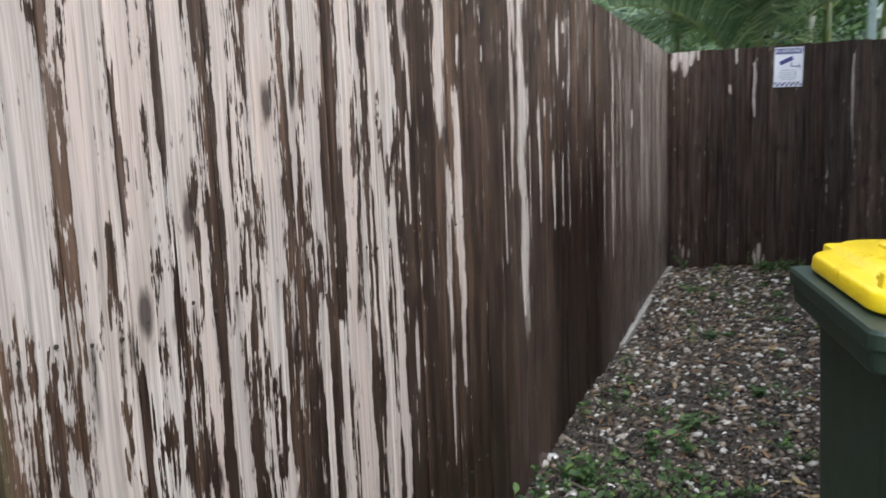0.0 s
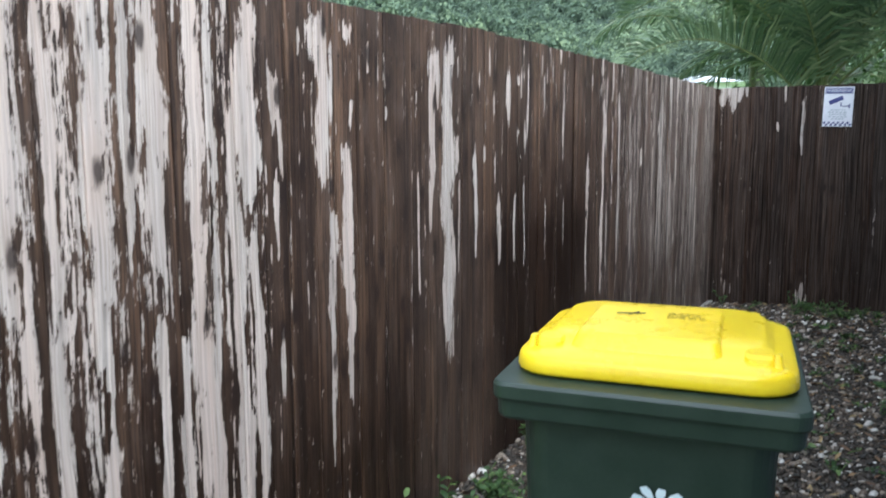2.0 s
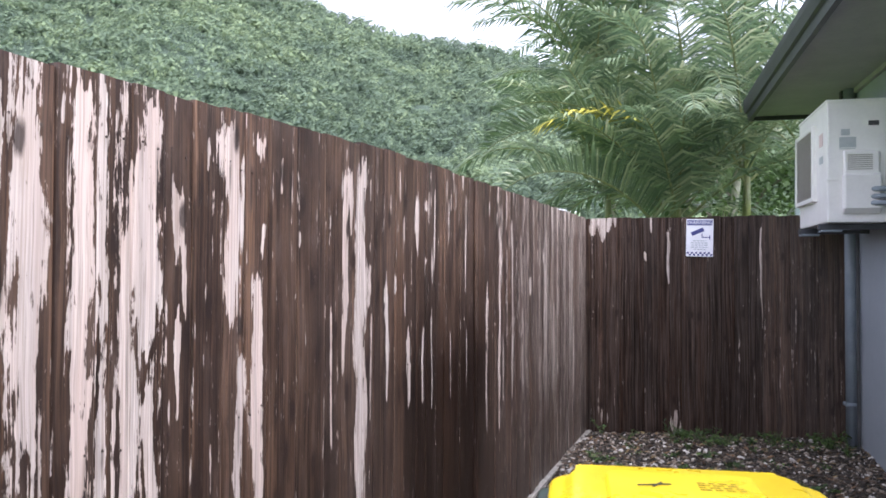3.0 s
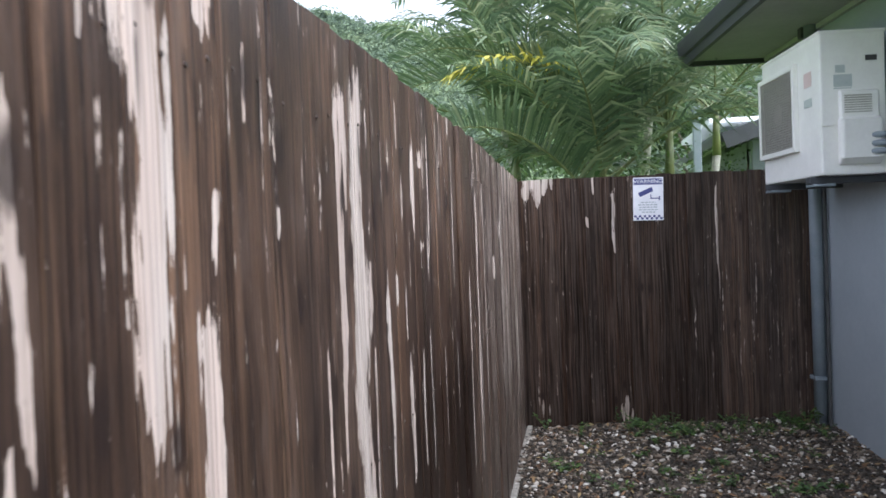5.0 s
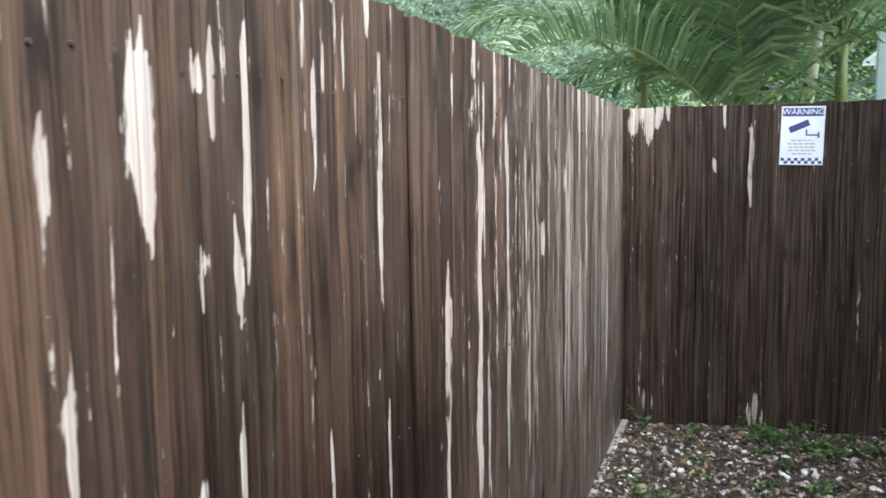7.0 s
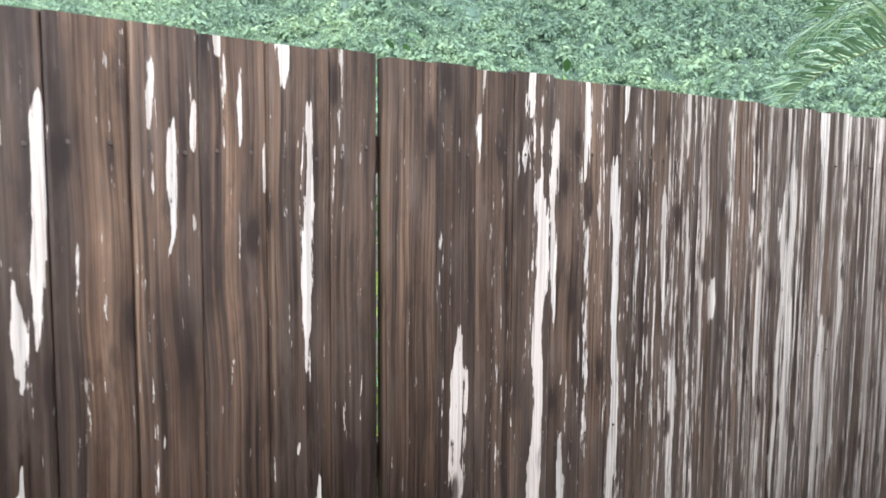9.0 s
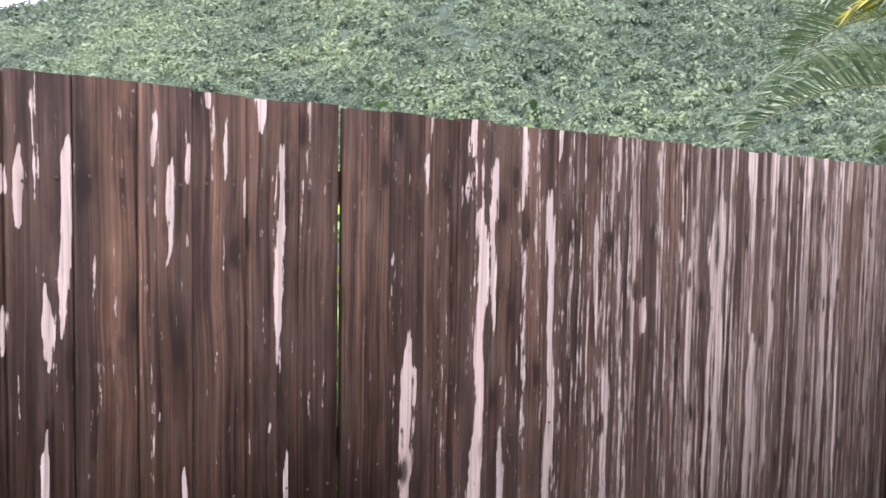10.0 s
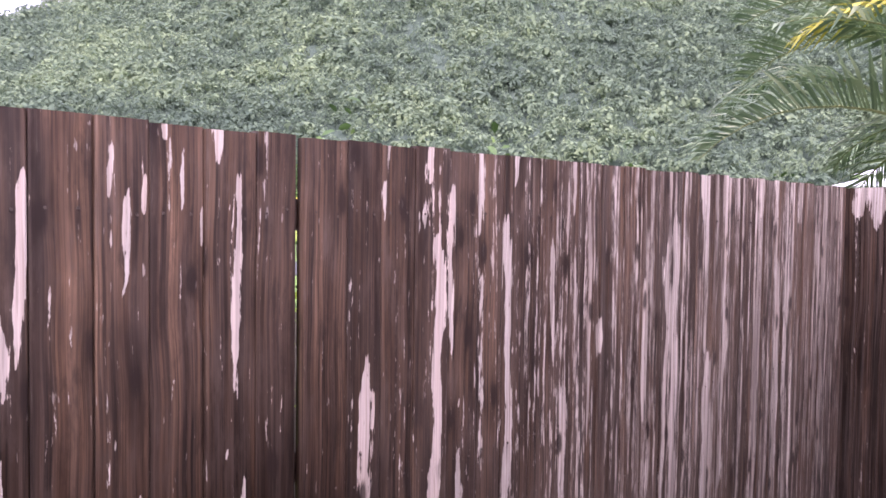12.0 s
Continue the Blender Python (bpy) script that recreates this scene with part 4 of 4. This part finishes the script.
cov = loft([ring(0.21, 0.02, 0.008, 1.70, -0.235, AY0 - 0.012), ring(0.22, 0.055, 0.02, 1.73, -0.235, AY0 - 0.028), ring(0.22, 0.06, 0.02, 1.93, -0.235, AY0 - 0.03), ring(0.20, 0.035, 0.012, 1.945, -0.235, AY0 - 0.018), ring(0.20, 0.03, 0.01, 2.08, -0.235, AY0 - 0.015), ring(0.19, 0.012, 0.004, 2.09, -0.235, AY0 - 0.006)])
vc = part("valve_cover", cov, AC_WHITE, ac, "moulded cream valve cover")
sl = bmesh.new()
for i in range(8):
    box((-0.315, AY0 - 0.036, 1.968 + i * 0.0125), (-0.175, AY0 - 0.029, 1.974 + i * 0.0125), 0, sl)
part("louvre", sl, AC_GRILLE, vc)
part("screw_cap", cylinder((-0.19, AY0 - 0.034, 1.952), (-0.19, AY0 - 0.028, 1.952), 0.009, 10), BLACK_PRINT, vc)
part("handle_recess", box((-0.20, AY0 - 0.003, 2.235), (-0.12, AY0 + 0.002, 2.28), 0.003), AC_WHITE, ac)
part("handle_slot", box((-0.19, AY0 - 0.005, 2.243), (-0.13, AY0 - 0.002, 2.272), 0.001), AC_DARK, ac, "dark hand slot")
for a, b, mt in (((-0.355, 2.11, 0), (-0.26, 2.175, 0), LABEL_GREY), ((-0.355, 1.99 + 0.11, 0), (-0.265, 2.105, 0), LABEL_GREY), ((-0.345, 2.185, 0), (-0.295, 2.225, 0), LABEL_GREY)):
    part("rating_label", box((a[0], AY0 - 0.0025, a[1]), (b[0], AY0 - 0.0005, b[1]), 0), mt, ac, "faded grey rating label")
part("sticker", box((AX0 - 0.0025, -0.99, 2.14), (AX0 - 0.0005, -0.89, 2.22), 0), LABEL_RED, ac, "faded pink sticker")
part("sticker", box((AX0 - 0.0025, -0.99, 2.03), (AX0 - 0.0005, -0.885, 2.075), 0), LABEL_GREY, ac, "faded grey sticker")
part("seam_clip", box((AX0 - 0.004, AY0 - 0.006, 1.905), (AX0 + 0.07, AY0 + 0.002, 1.92), 0.002), AC_WHITE, ac)
for y in (-0.98, -0.33):
    br = part("bracket", box((AX0 - 0.03, y - 0.03, AZ0 - 0.04), (0.0, y + 0.03, AZ0 - 0.003), 0.004), FASCIA, ac, "dark steel wall bracket")
    part("bracket_foot", box((AX0 - 0.02, y - 0.055, AZ0 - 0.055), (AX0 + 0.10, y + 0.055, AZ0 - 0.041), 0.004), PIPE_GREY, br)
for i, z in enumerate((1.76, 1.80, 1.845)):
    part("insulated_pipe", tube([(-0.19, AY0 - 0.04, z), (-0.14, AY0 - 0.07, z), (-0.07, AY0 - 0.075, z), (0.0, AY0 - 0.075, z)], 0.017, 10), PIPE_GREY, ac, "lagged grey refrigerant pipe", smooth=True)

# ---- service cabinet on the lawn ----
cab = thing("service_cabinet", pose(-0.91, 0.66, -0.085, 0, 0, -4), "pale blue-grey steel service cabinet on the lawn", "cabinet")
part("body", box((-0.32, -0.17, 0.0), (0.30, 0.17, 0.47), 0.006), CABINET, cab)
part("lid", box((-0.335, -0.185, 0.42), (0.315, 0.185, 0.535), 0.008), CABINET, cab, "pale overhanging lid with vent slots")
for i in range(44):
    part("vent_slot", box((-0.30 + i * 0.0138, -0.1875, 0.468), (-0.2935 + i * 0.0138, -0.184, 0.497), 0), AC_DARK, cab)
for i in range(24):
    part("vent_slot", box((0.3135, -0.16 + i * 0.0138, 0.468), (0.3170, -0.1535 + i * 0.0138, 0.497), 0), AC_DARK, cab)
part("latch", box((0.30, -0.14, 0.30), (0.312, -0.11, 0.40), 0.002), PIPE_GREY, cab)

# ---- weeds ----
WEED_V = [(0, 0, 0), (0.35, 0.26, 0.12), (0.35, -0.26, 0.12), (0.8, 0.2, 0.1), (0.8, -0.2, 0.1), (1.0, 0, 0.0), (0.45, 0, 0.06)]
WEED_F = [(0, 6, 1), (0, 2, 6), (1, 6, 3), (2, 4, 6), (3, 6, 5), (6, 4, 5)]


def weed(x, y, height, leaves, leaf, spread):
    """A low plant: a few thin stems with small leaves up them."""
    z0 = float(bed_height(x, y))
    bm = bmesh.new()
    tips = []
    for s in range(max(2, leaves // 7)):
        a, ln = rng.uniform(0, 6.28), rng.uniform(0.5, 1.0) * height
        dx, dy = spread * math.cos(a) * rng.uniform(0.2, 1), spread * math.sin(a) * rng.uniform(0.2, 1)
        if x + dx < 0.01:
            dx = -dx
        tube([(0, 0, -0.01), (dx * 0.5, dy * 0.5, ln * 0.6), (dx, dy, ln)], [0.002, 0.0016, 0.001], 4, bm)
        tips.append((dx, dy, ln))
    ob = thing("weed", Matrix.Translation((x, y, z0)), "small green weed growing through the gravel", "weed", "weeds in the gravel")
    part("stem", bm, WEED, ob)
    k = leaves
    which = rng.integers(0, len(tips), k)
    f = rng.uniform(0.25, 1.0, k)[:, None]
    pl = np.array(tips)[which] * np.c_[f, f, f ** 0.8] + rng.normal(0, 0.004, (k, 3))
    sz = leaf * rng.uniform(0.6, 1.25, k)
    part("foliage", many("foliage", WEED_V, WEED_F, placed(spins(k, 0.55), np.stack([sz, sz, sz], 1), pl), WEED), WEED, ob)


for a in ((0.05, 1.74, 0.20, 26, 0.045, 0.07), (0.06, 2.17, 0.2, 18, 0.035, 0.05), (0.05, 2.44, 0.20, 20, 0.04, 0.06), (0.06, 3.15, 0.13, 16, 0.03, 0.05), (0.25, 1.95, 0.08, 30, 0.022, 0.12), (0.45, 2.5, 0.08, 30, 0.02, 0.14), (0.3, 3.3, 0.07, 26, 0.02, 0.12), (0.1, 4.0, 0.09, 22, 0.022, 0.08), (0.62, 6.86, 0.16, 22, 0.022, 0.07), (0.12, 6.8, 0.14, 30, 0.03, 0.10), (0.35, 6.75, 0.07, 26, 0.025, 0.12), (1.9, 6.72, 0.17, 14, 0.035, 0.04)):
    weed(*a)
for i in range(48):
    weed(float(rng.uniform(0.65, 1.88)), float(6.87 - abs(rng.normal(0, 0.24))), float(rng.uniform(0.03, 0.10)), 34, float(rng.uniform(0.016, 0.030)), 0.09)
for i in range(16):
    weed(float(rng.uniform(0.06, 0.55)), float(rng.uniform(1.55, 2.9)), float(rng.uniform(0.06, 0.16)), 34, float(rng.uniform(0.024, 0.042)), 0.11)
for i in range(95):
    weed(float(rng.uniform(0.08, 1.8)), float(rng.uniform(2.2, 6.7)), float(rng.uniform(0.02, 0.07)), 28, float(rng.uniform(0.016, 0.034)), 0.12)

for i in range(9):
    x0, y0, a, ln = float(rng.uniform(0.06, 0.4)), float(rng.uniform(1.35, 2.6)), float(rng.uniform(0, 6.28)), float(rng.uniform(0.15, 0.4))
    z0 = float(bed_height(x0, y0)) + 0.012
    pts = [(x0 + (f - 0.5) * ln * math.cos(a) * (0.35 if i % 2 else 1), y0 + (f - 0.5) * ln * math.sin(a), z0 + 0.03 * math.sin(f * 3.1) * (i % 3)) for f in (0, 0.3, 0.6, 1)]
    tagged(part("twig", tube([(max(p[0], 0.02), p[1], p[2]) for p in pts], [0.006, 0.005, 0.004, 0.002], 6), BARK), "dry fallen brown twig lying on gravel", "twig", "fallen twigs")

# ---- palms behind the end fence ----
def frond(parent, base, heading, rise, length, droop, material, leaf=0.55, pairs=52, lift=0.0):
    """An arching palm frond: a rib with two rows of drooping leaflets."""
    h = radians(heading)
    steps, pts = 14, []
    p, el = Vector(base), radians(rise)
    for i in range(steps + 1):
        pts.append(p.copy())
        p = p + Vector((math.sin(h) * math.cos(el), math.cos(h) * math.cos(el), math.sin(el))) * (length / steps)
        el -= radians(droop) / steps * (0.5 + 1.1 * i / steps)
    verts, faces = [], []
    for q in range(pairs):
        f = 0.16 + 0.84 * (q + float(rng.uniform(-0.3, 0.3))) / pairs
        k = min(int(f * steps), steps - 1)
        c = pts[k].lerp(pts[k + 1], min(max(f * steps - k, 0), 1))
        d = (pts[k + 1] - pts[k]).normalized()
        side0 = d.cross(Vector((0, 0, 1))).normalized()
        up = side0.cross(d).normalized()
        ln = leaf * (math.sin(math.pi * min(1, 0.18 + 0.80 * f)) ** 0.6) * float(rng.uniform(0.85, 1.1))
        w = (0.012 if lift else 0.017) * float(rng.uniform(0.8, 1.2))
        for s in (-1, 1):
            out = (side0 * s * 0.78 + d * (0.45 + (0.5 - 0.4 * lift) * f) + up * (lift + float(rng.uniform(0.10, 0.45)))).normalized()
            sag = float(rng.uniform(0.35, 1.15)) * (1 - 0.6 * lift)
            a = c
            m = c + out * ln * 0.5 - Vector((0, 0, ln * 0.10 * sag))
            e = c + out * ln - Vector((0, 0, ln * 0.55 * sag))
            wd = d * w
            n = len(verts)
            verts += [a - wd * 0.5, a + wd * 0.5, m + wd, m - wd * 0.9, e]
            faces += [(n, n + 1, n + 2, n + 3), (n + 3, n + 2, n + 4)]
    rib = part("frond", tube(pts, [0.016 * (1 - 0.85 * i / steps) + 0.001 for i in range(steps + 1)], 5), PALM_RIB, parent)
    part("frond_blade", mesh("frond_blade", verts, faces, material), material, rib)


def palm(x, y, stem, lean, fronds, seed):
    pr = np.random.default_rng(seed)
    ob = thing("palm", Matrix.Translation((x, y, -0.03)), "clumping golden cane palm with arching green fronds", "palm", "palms behind the fence")
    tip = (lean[0], lean[1], stem)
    n = 9
    part("trunk", tube([(lean[0] * (i / n) ** 1.5, lean[1] * (i / n) ** 1.5, stem * i / n) for i in range(n + 1)], [0.055 - 0.015 * i / n + (0.004 if i % 2 else 0) for i in range(n + 1)], 10), PALM_STEM, ob, "pale ringed palm stem", smooth=True)
    part("crownshaft", tube([tip, (tip[0] * 1.04, tip[1] * 1.04, stem + 0.55)], [0.05, 0.03], 10), PALM_RIB, ob, smooth=True)
    for i in range(fronds):
        frond(ob, (tip[0], tip[1], stem + 0.35 + 0.2 * float(pr.uniform(0, 1))), 360 / fronds * i + float(pr.uniform(-18, 18)), float(pr.uniform(38, 82)), float(pr.uniform(1.7, 2.5)), float(pr.uniform(70, 125)), PALM)
    return ob


palm(0.62, 9.3, 2.3, (0.05, 0.0), 11, 1)
palm(0.05, 9.7, 2.9, (-0.5, 0.2), 11, 2)
palm(1.0, 9.9, 3.1, (0.25, 0.3), 10, 3)
palm(-0.05, 9.5, 1.7, (-0.15, -0.1), 11, 4)
palm(0.45, 8.9, 1.3, (0.1, -0.4), 9, 5)
palm(1.75, 10.4, 2.2, (0.2, 0.1), 9, 6)
palm(-0.2, 10.3, 3.4, (-0.2, 0.2), 11, 8)
palm(0.9, 9.0, 1.8, (0.35, -0.1), 10, 9)
low = palm(0.58, 8.4, 1.35, (0.05, -0.1), 7, 7)
frond(low, (0.05, -0.1, 1.47), -129, 55, 2.35, 109, PALM, 0.66, 96, 0.45)
frond(low, (0.05, -0.1, 2.17), -77, 44, 2.4, 80, PALM, 0.75, 96, 0.45)
frond(low, (0.05, -0.1, 2.1), -98, 60, 2.2, 92, PALM, 0.70, 90, 0.4)
frond(low, (0.05, -0.1, 2.57), -115, 33, 1.5, 72, PALM_YELLOW, 0.42, 42)

# leafy shrubs along the outside of the fences
def shrub(x, y, r, hgt, n, material, label, seed):
    sr = np.random.default_rng(seed)
    ob = thing("shrub", Matrix.Translation((x, y, -0.03)), label, "shrub", "shrubs behind the fence")
    bm = bmesh.new()
    for i in range(5):
        a = 1.256 * i
        tube([(0, 0, 0), (r * 0.3 * math.cos(a), r * 0.3 * math.sin(a), hgt * 0.5), (r * 0.6 * math.cos(a), r * 0.6 * math.sin(a), hgt * 0.85)], [0.02, 0.013, 0.006], 5, bm)
    part("stem", bm, BARK, ob)
    d = sr.normal(0, 1, (n, 3))
    d /= np.linalg.norm(d, axis=1)[:, None]
    rr = sr.uniform(0.45, 1.0, n)[:, None] * (1 + 0.25 * np.sin(d[:, :1] * 5 + d[:, 1:2] * 4))
    pl = d * rr * np.array([r, r, hgt * 0.5]) + np.array([0, 0, hgt * 0.55])
    s = sr.uniform(0.035, 0.075, n)
    part("foliage", many("foliage", WEED_V, WEED_F, placed(spins(n, 1.0), np.stack([s, s, s], 1), pl), material), material, ob)


for i, (x, y, r, h, n) in enumerate(((0.9, 8.1, 0.55, 1.95, 1500), (2.2, 9.0, 0.8, 1.6, 3200), (-0.1, 7.9, 0.4, 1.8, 900), (3.6, 14.0, 1.6, 3.0, 3000), (2.4, 13.0, 1.3, 2.6, 2600), (-1.6, 9.5, 0.8, 1.95, 1500), (-1.0, 6.4, 0.35, 1.86, 700), (-1.5, 4.9, 0.3, 1.9, 500), (-1.2, 5.6, 0.3, 1.84, 600))):
    shrub(x, y, r, h, n, WEED if i not in (3, 4) else LEAF, "dense leafy green shrub behind the fence", 40 + i)

TIPS = scattered("yellow_green_leaf", ((0.0, (0.16, 0.26, 0.04)), (0.7, (0.34, 0.42, 0.06)), (1.0, (0.62, 0.48, 0.05))), 0.55, 0.4, 0.3)
for i, (x, y, r, h, n) in enumerate(((-0.45, 3.52, 0.22, 1.61, 300), (-0.42, 4.06, 0.16, 1.60, 200), (-0.5, 5.18, 0.32, 1.66, 520))):
    shrub(x, y, r, h, n, TIPS, "slender yellow-green shrub just behind the fence", 80 + i)

# ---- trees across the lawn ----
def tree(x, y, h, r, n, seed):
    tr = np.random.default_rng(seed)
    ob = thing("tree", Matrix.Translation((x, y, -0.03)), "broad leafy tree with a pale trunk", "tree", "trees beyond the lawn")
    bm = tube([(0, 0, 0), (0.05, 0.03, h * 0.25), (0.0, 0.1, h * 0.5), (0.1, 0.1, h * 0.8)], [0.16, 0.13, 0.1, 0.04], 8)
    for i in range(6):
        a = tr.uniform(0, 6.28)
        q = (r * 0.7 * math.cos(a), r * 0.7 * math.sin(a), h * tr.uniform(0.6, 0.9))
        tube([(0.02, 0.05, h * tr.uniform(0.3, 0.45)), (q[0] * 0.5, q[1] * 0.5, q[2] * 0.85), q], [0.07, 0.045, 0.015], 6, bm)
    part("trunk", bm, BARK, ob, "pale branching trunk")
    cl = tr.normal(0, 1, (26, 3))
    cl = cl / np.linalg.norm(cl, axis=1)[:, None] * tr.uniform(0.3, 1, (26, 1)) * np.array([r, r, h * 0.3]) + np.array([0, 0, h * 0.68])
    pl = cl[tr.integers(0, 26, n)] + tr.normal(0, r * 0.17, (n, 3))
    s = tr.uniform(0.12, 0.26, n)
    part("crown", many("crown", WEED_V, WEED_F, placed(spins(n, 1.2), np.stack([s, s, s], 1), pl), LEAF), LEAF, ob)


for i, (x, y, h, r) in enumerate(((-24, 12.5, 3.3, 2.0), (-26, 16.0, 3.5, 2.4), (-25, 9.0, 3.4, 2.2), (-27, 13, 3.7, 2.4), (-26, 20, 3.4, 2.2), (6.5, 20, 5.5, 2.6), (3.8, 24, 6.5, 3.2), (1.0, 26, 6.5, 3.4), (9, 26, 7, 3.5))):
    tree(x, y, h, r, 2600, 60 + i)

# ---- far houses ----
def far_house(x, y, w, d, h, turn):
    m = pose(x, y, -0.03, 0, 0, turn)
    ob = thing("far_house", m, "distant white house with a pale hipped roof", "house", "houses beyond the fence")
    part("wall", box((-w / 2, -d / 2, 0), (w / 2, d / 2, h), 0.02), SIGN_WHITE, ob, "white painted walls")
    bm = bmesh.new()
    o = 0.6
    lo = [bm.verts.new(p) for p in ((-w / 2 - o, -d / 2 - o, h), (w / 2 + o, -d / 2 - o, h), (w / 2 + o, d / 2 + o, h), (-w / 2 - o, d / 2 + o, h))]
    hi = [bm.verts.new(p) for p in ((-w / 2 + d / 2.4, 0, h + d * 0.17), (w / 2 - d / 2.4, 0, h + d * 0.17))]
    for f in ((lo[0], lo[1], hi[1], hi[0]), (lo[1], lo[2], hi[1]), (lo[2], lo[3], hi[0], hi[1]), (lo[3], lo[0], hi[0]), lo[::-1]):
        bm.faces.new(f)
    part("roof", bm, ROOF_PALE, ob, "pale hipped metal roof")
    for i in range(4):
        xx = -w / 2 + w * (i + 0.5) / 4
        wi = part("window", box((xx - 0.6, -d / 2 - 0.05, h * 0.45), (xx + 0.6, -d / 2 + 0.02, h * 0.85), 0.01), SIGN_WHITE, ob)
        part("pane", box((xx - 0.53, -d / 2 - 0.07, h * 0.48), (xx + 0.53, -d / 2 - 0.052, h * 0.82), 0), AC_DARK, wi, "dark window pane")


far_house(-8.0, 40, 2.6, 2.6, 4.05, 10)
far_house(-20.3, 69, 4.5, 4, 4.3, 20)
far_house(-22.5, 84, 7, 6, 5.9, 20)
# blue-grey walls, darkened in the base colour for the shade under the roof
SHADED_WALL = plain("shaded_blue_grey_board", (0.10, 0.12, 0.13), (0.14, 0.16, 0.17), 5, 0.6, 0.1)
cottage = thing("neighbour_house", pose(0, 0, -0.03), "neighbouring house with pale metal roof and charcoal barge boards", "house", "houses beyond the fence")
part("wall", box((2.75, 12.7, 0), (7.4, 12.85, 2.55), 0.01), SHADED_WALL, cottage, "blue-grey gable wall with its shade in the colour")
part("wall", box((2.75, 12.5, 0), (2.9, 19.0, 2.55), 0.01), SHADED_WALL, cottage)
gable = bmesh.new()
tri_f = [gable.verts.new(p) for p in ((2.75, 12.36, 2.55), (7.4, 12.36, 2.55), (5.1, 12.36, 3.33), (2.75, 12.49, 2.55), (7.4, 12.49, 2.55), (5.1, 12.49, 3.33))]
for f in ((0, 1, 2), (5, 4, 3), (0, 3, 4, 1), (1, 4, 5, 2), (2, 5, 3, 0)):
    gable.faces.new([tri_f[q] for q in f])
# the charcoal colour here paints the darkness below the roof edge
part("gable", gable, FASCIA, cottage, "gable infill, dark for the shade under the roof")
for sx, turn in ((1, -18.3), (-1, 18.3)):
    xe = 2.30 if sx > 0 else 7.9
    m = Matrix.Translation((xe, 12.0, 2.50)) @ pose(0, 0, 0, 0, turn, 0)
    part("roof_slope", box((0.0 if sx > 0 else -2.95, 0.03, 0.06), (2.95 if sx > 0 else 0.0, 7.4, 0.10), 0.004, None, m), ROOF_PALE, cottage, "pale metal roof slope")
    part("fascia", box((0.0 if sx > 0 else -2.95, -0.02, -0.10), (2.95 if sx > 0 else 0.0, 0.02, 0.11), 0.004, None, m), FASCIA, cottage, "charcoal barge board")
part("eave_gutter", box((2.26, 12.02, 2.50), (2.33, 19.4, 2.62), 0.008), FASCIA, cottage)
part("rear_roof", box((2.60, 15.0, 3.10), (6.5, 18.5, 3.18), 0.01, None), ROOF_PALE, cottage, "flat pale roof over the rear")
part("rear_wall", box((2.95, 15.6, 2.0), (6.3, 18.2, 3.10), 0.01), SHADED_WALL, cottage)
tagged(part("gate_post", box((1.92, 12.0, -0.03), (2.02, 12.1, 2.95), 0.01), PIPE_GREY), "grey post standing behind the fence", "post")

# ---- forested hill ----
def hill_height(az, f):
    """Rise of the hill at a bearing (degrees to the left of the fence) and a share f of the way up."""
    top = np.interp(az, (-40, -10, 10, 18, 23, 31, 40, 52, 62, 70, 76, 90, 110), (9, 11, 13.5, 15.6, 16.0, 18.6, 21.5, 22.0, 17.2, 13.7, 11.2, 7.5, 4.5))
    return top, 210 + 330 * f


NA, NF = 120, 26
az, ff = np.meshgrid(np.linspace(-40, 110, NA), np.linspace(0, 1, NF))
top, dist = hill_height(az, ff)
bump_ = np.array([noise.noise((a * 0.12, f * 4, 5.0)) for a, f in zip(az.ravel(), ff.ravel())]).reshape(az.shape)
elev = np.tan(np.radians(top)) * (210 + 330) * (ff ** 1.08) * (1 + 0.06 * bump_ * ff * (1 - ff) * 4)
hx, hy = -np.sin(np.radians(az)) * dist, np.cos(np.radians(az)) * dist
hv = np.stack([hx.ravel(), hy.ravel(), elev.ravel() - 0.5], 1)
hf = [(j * NA + i, j * NA + i + 1, (j + 1) * NA + i + 1, (j + 1) * NA + i) for j in range(NF - 1) for i in range(NA - 1)]
tagged(new("backdrop_hill", mesh("hill", hv, [f[::-1] for f in hf], FOREST_FLOOR)), "steep hillside covered in dense rainforest", "hill", kind="structure")
k = 22000
ca = rng.uniform(-4, 82, k)
cf = rng.uniform(0.0, 1.0, k) ** 0.85
ti, di = hill_height(ca, cf)
ce = np.tan(np.radians(ti)) * 540 * cf ** 1.08
size = rng.gamma(6, 0.37, k).clip(1.1, 4.6) * (0.9 + 0.55 * cf)
pl = np.stack([-np.sin(np.radians(ca)) * di, np.cos(np.radians(ca)) * di, ce + size * 0.30 + rng.uniform(-1.0, 2.5, k)], 1)
sc = np.stack([size, size * rng.uniform(0.75, 1.1, k), size * rng.uniform(0.85, 1.45, k)], 1)
turns = spins(k, 0.35)
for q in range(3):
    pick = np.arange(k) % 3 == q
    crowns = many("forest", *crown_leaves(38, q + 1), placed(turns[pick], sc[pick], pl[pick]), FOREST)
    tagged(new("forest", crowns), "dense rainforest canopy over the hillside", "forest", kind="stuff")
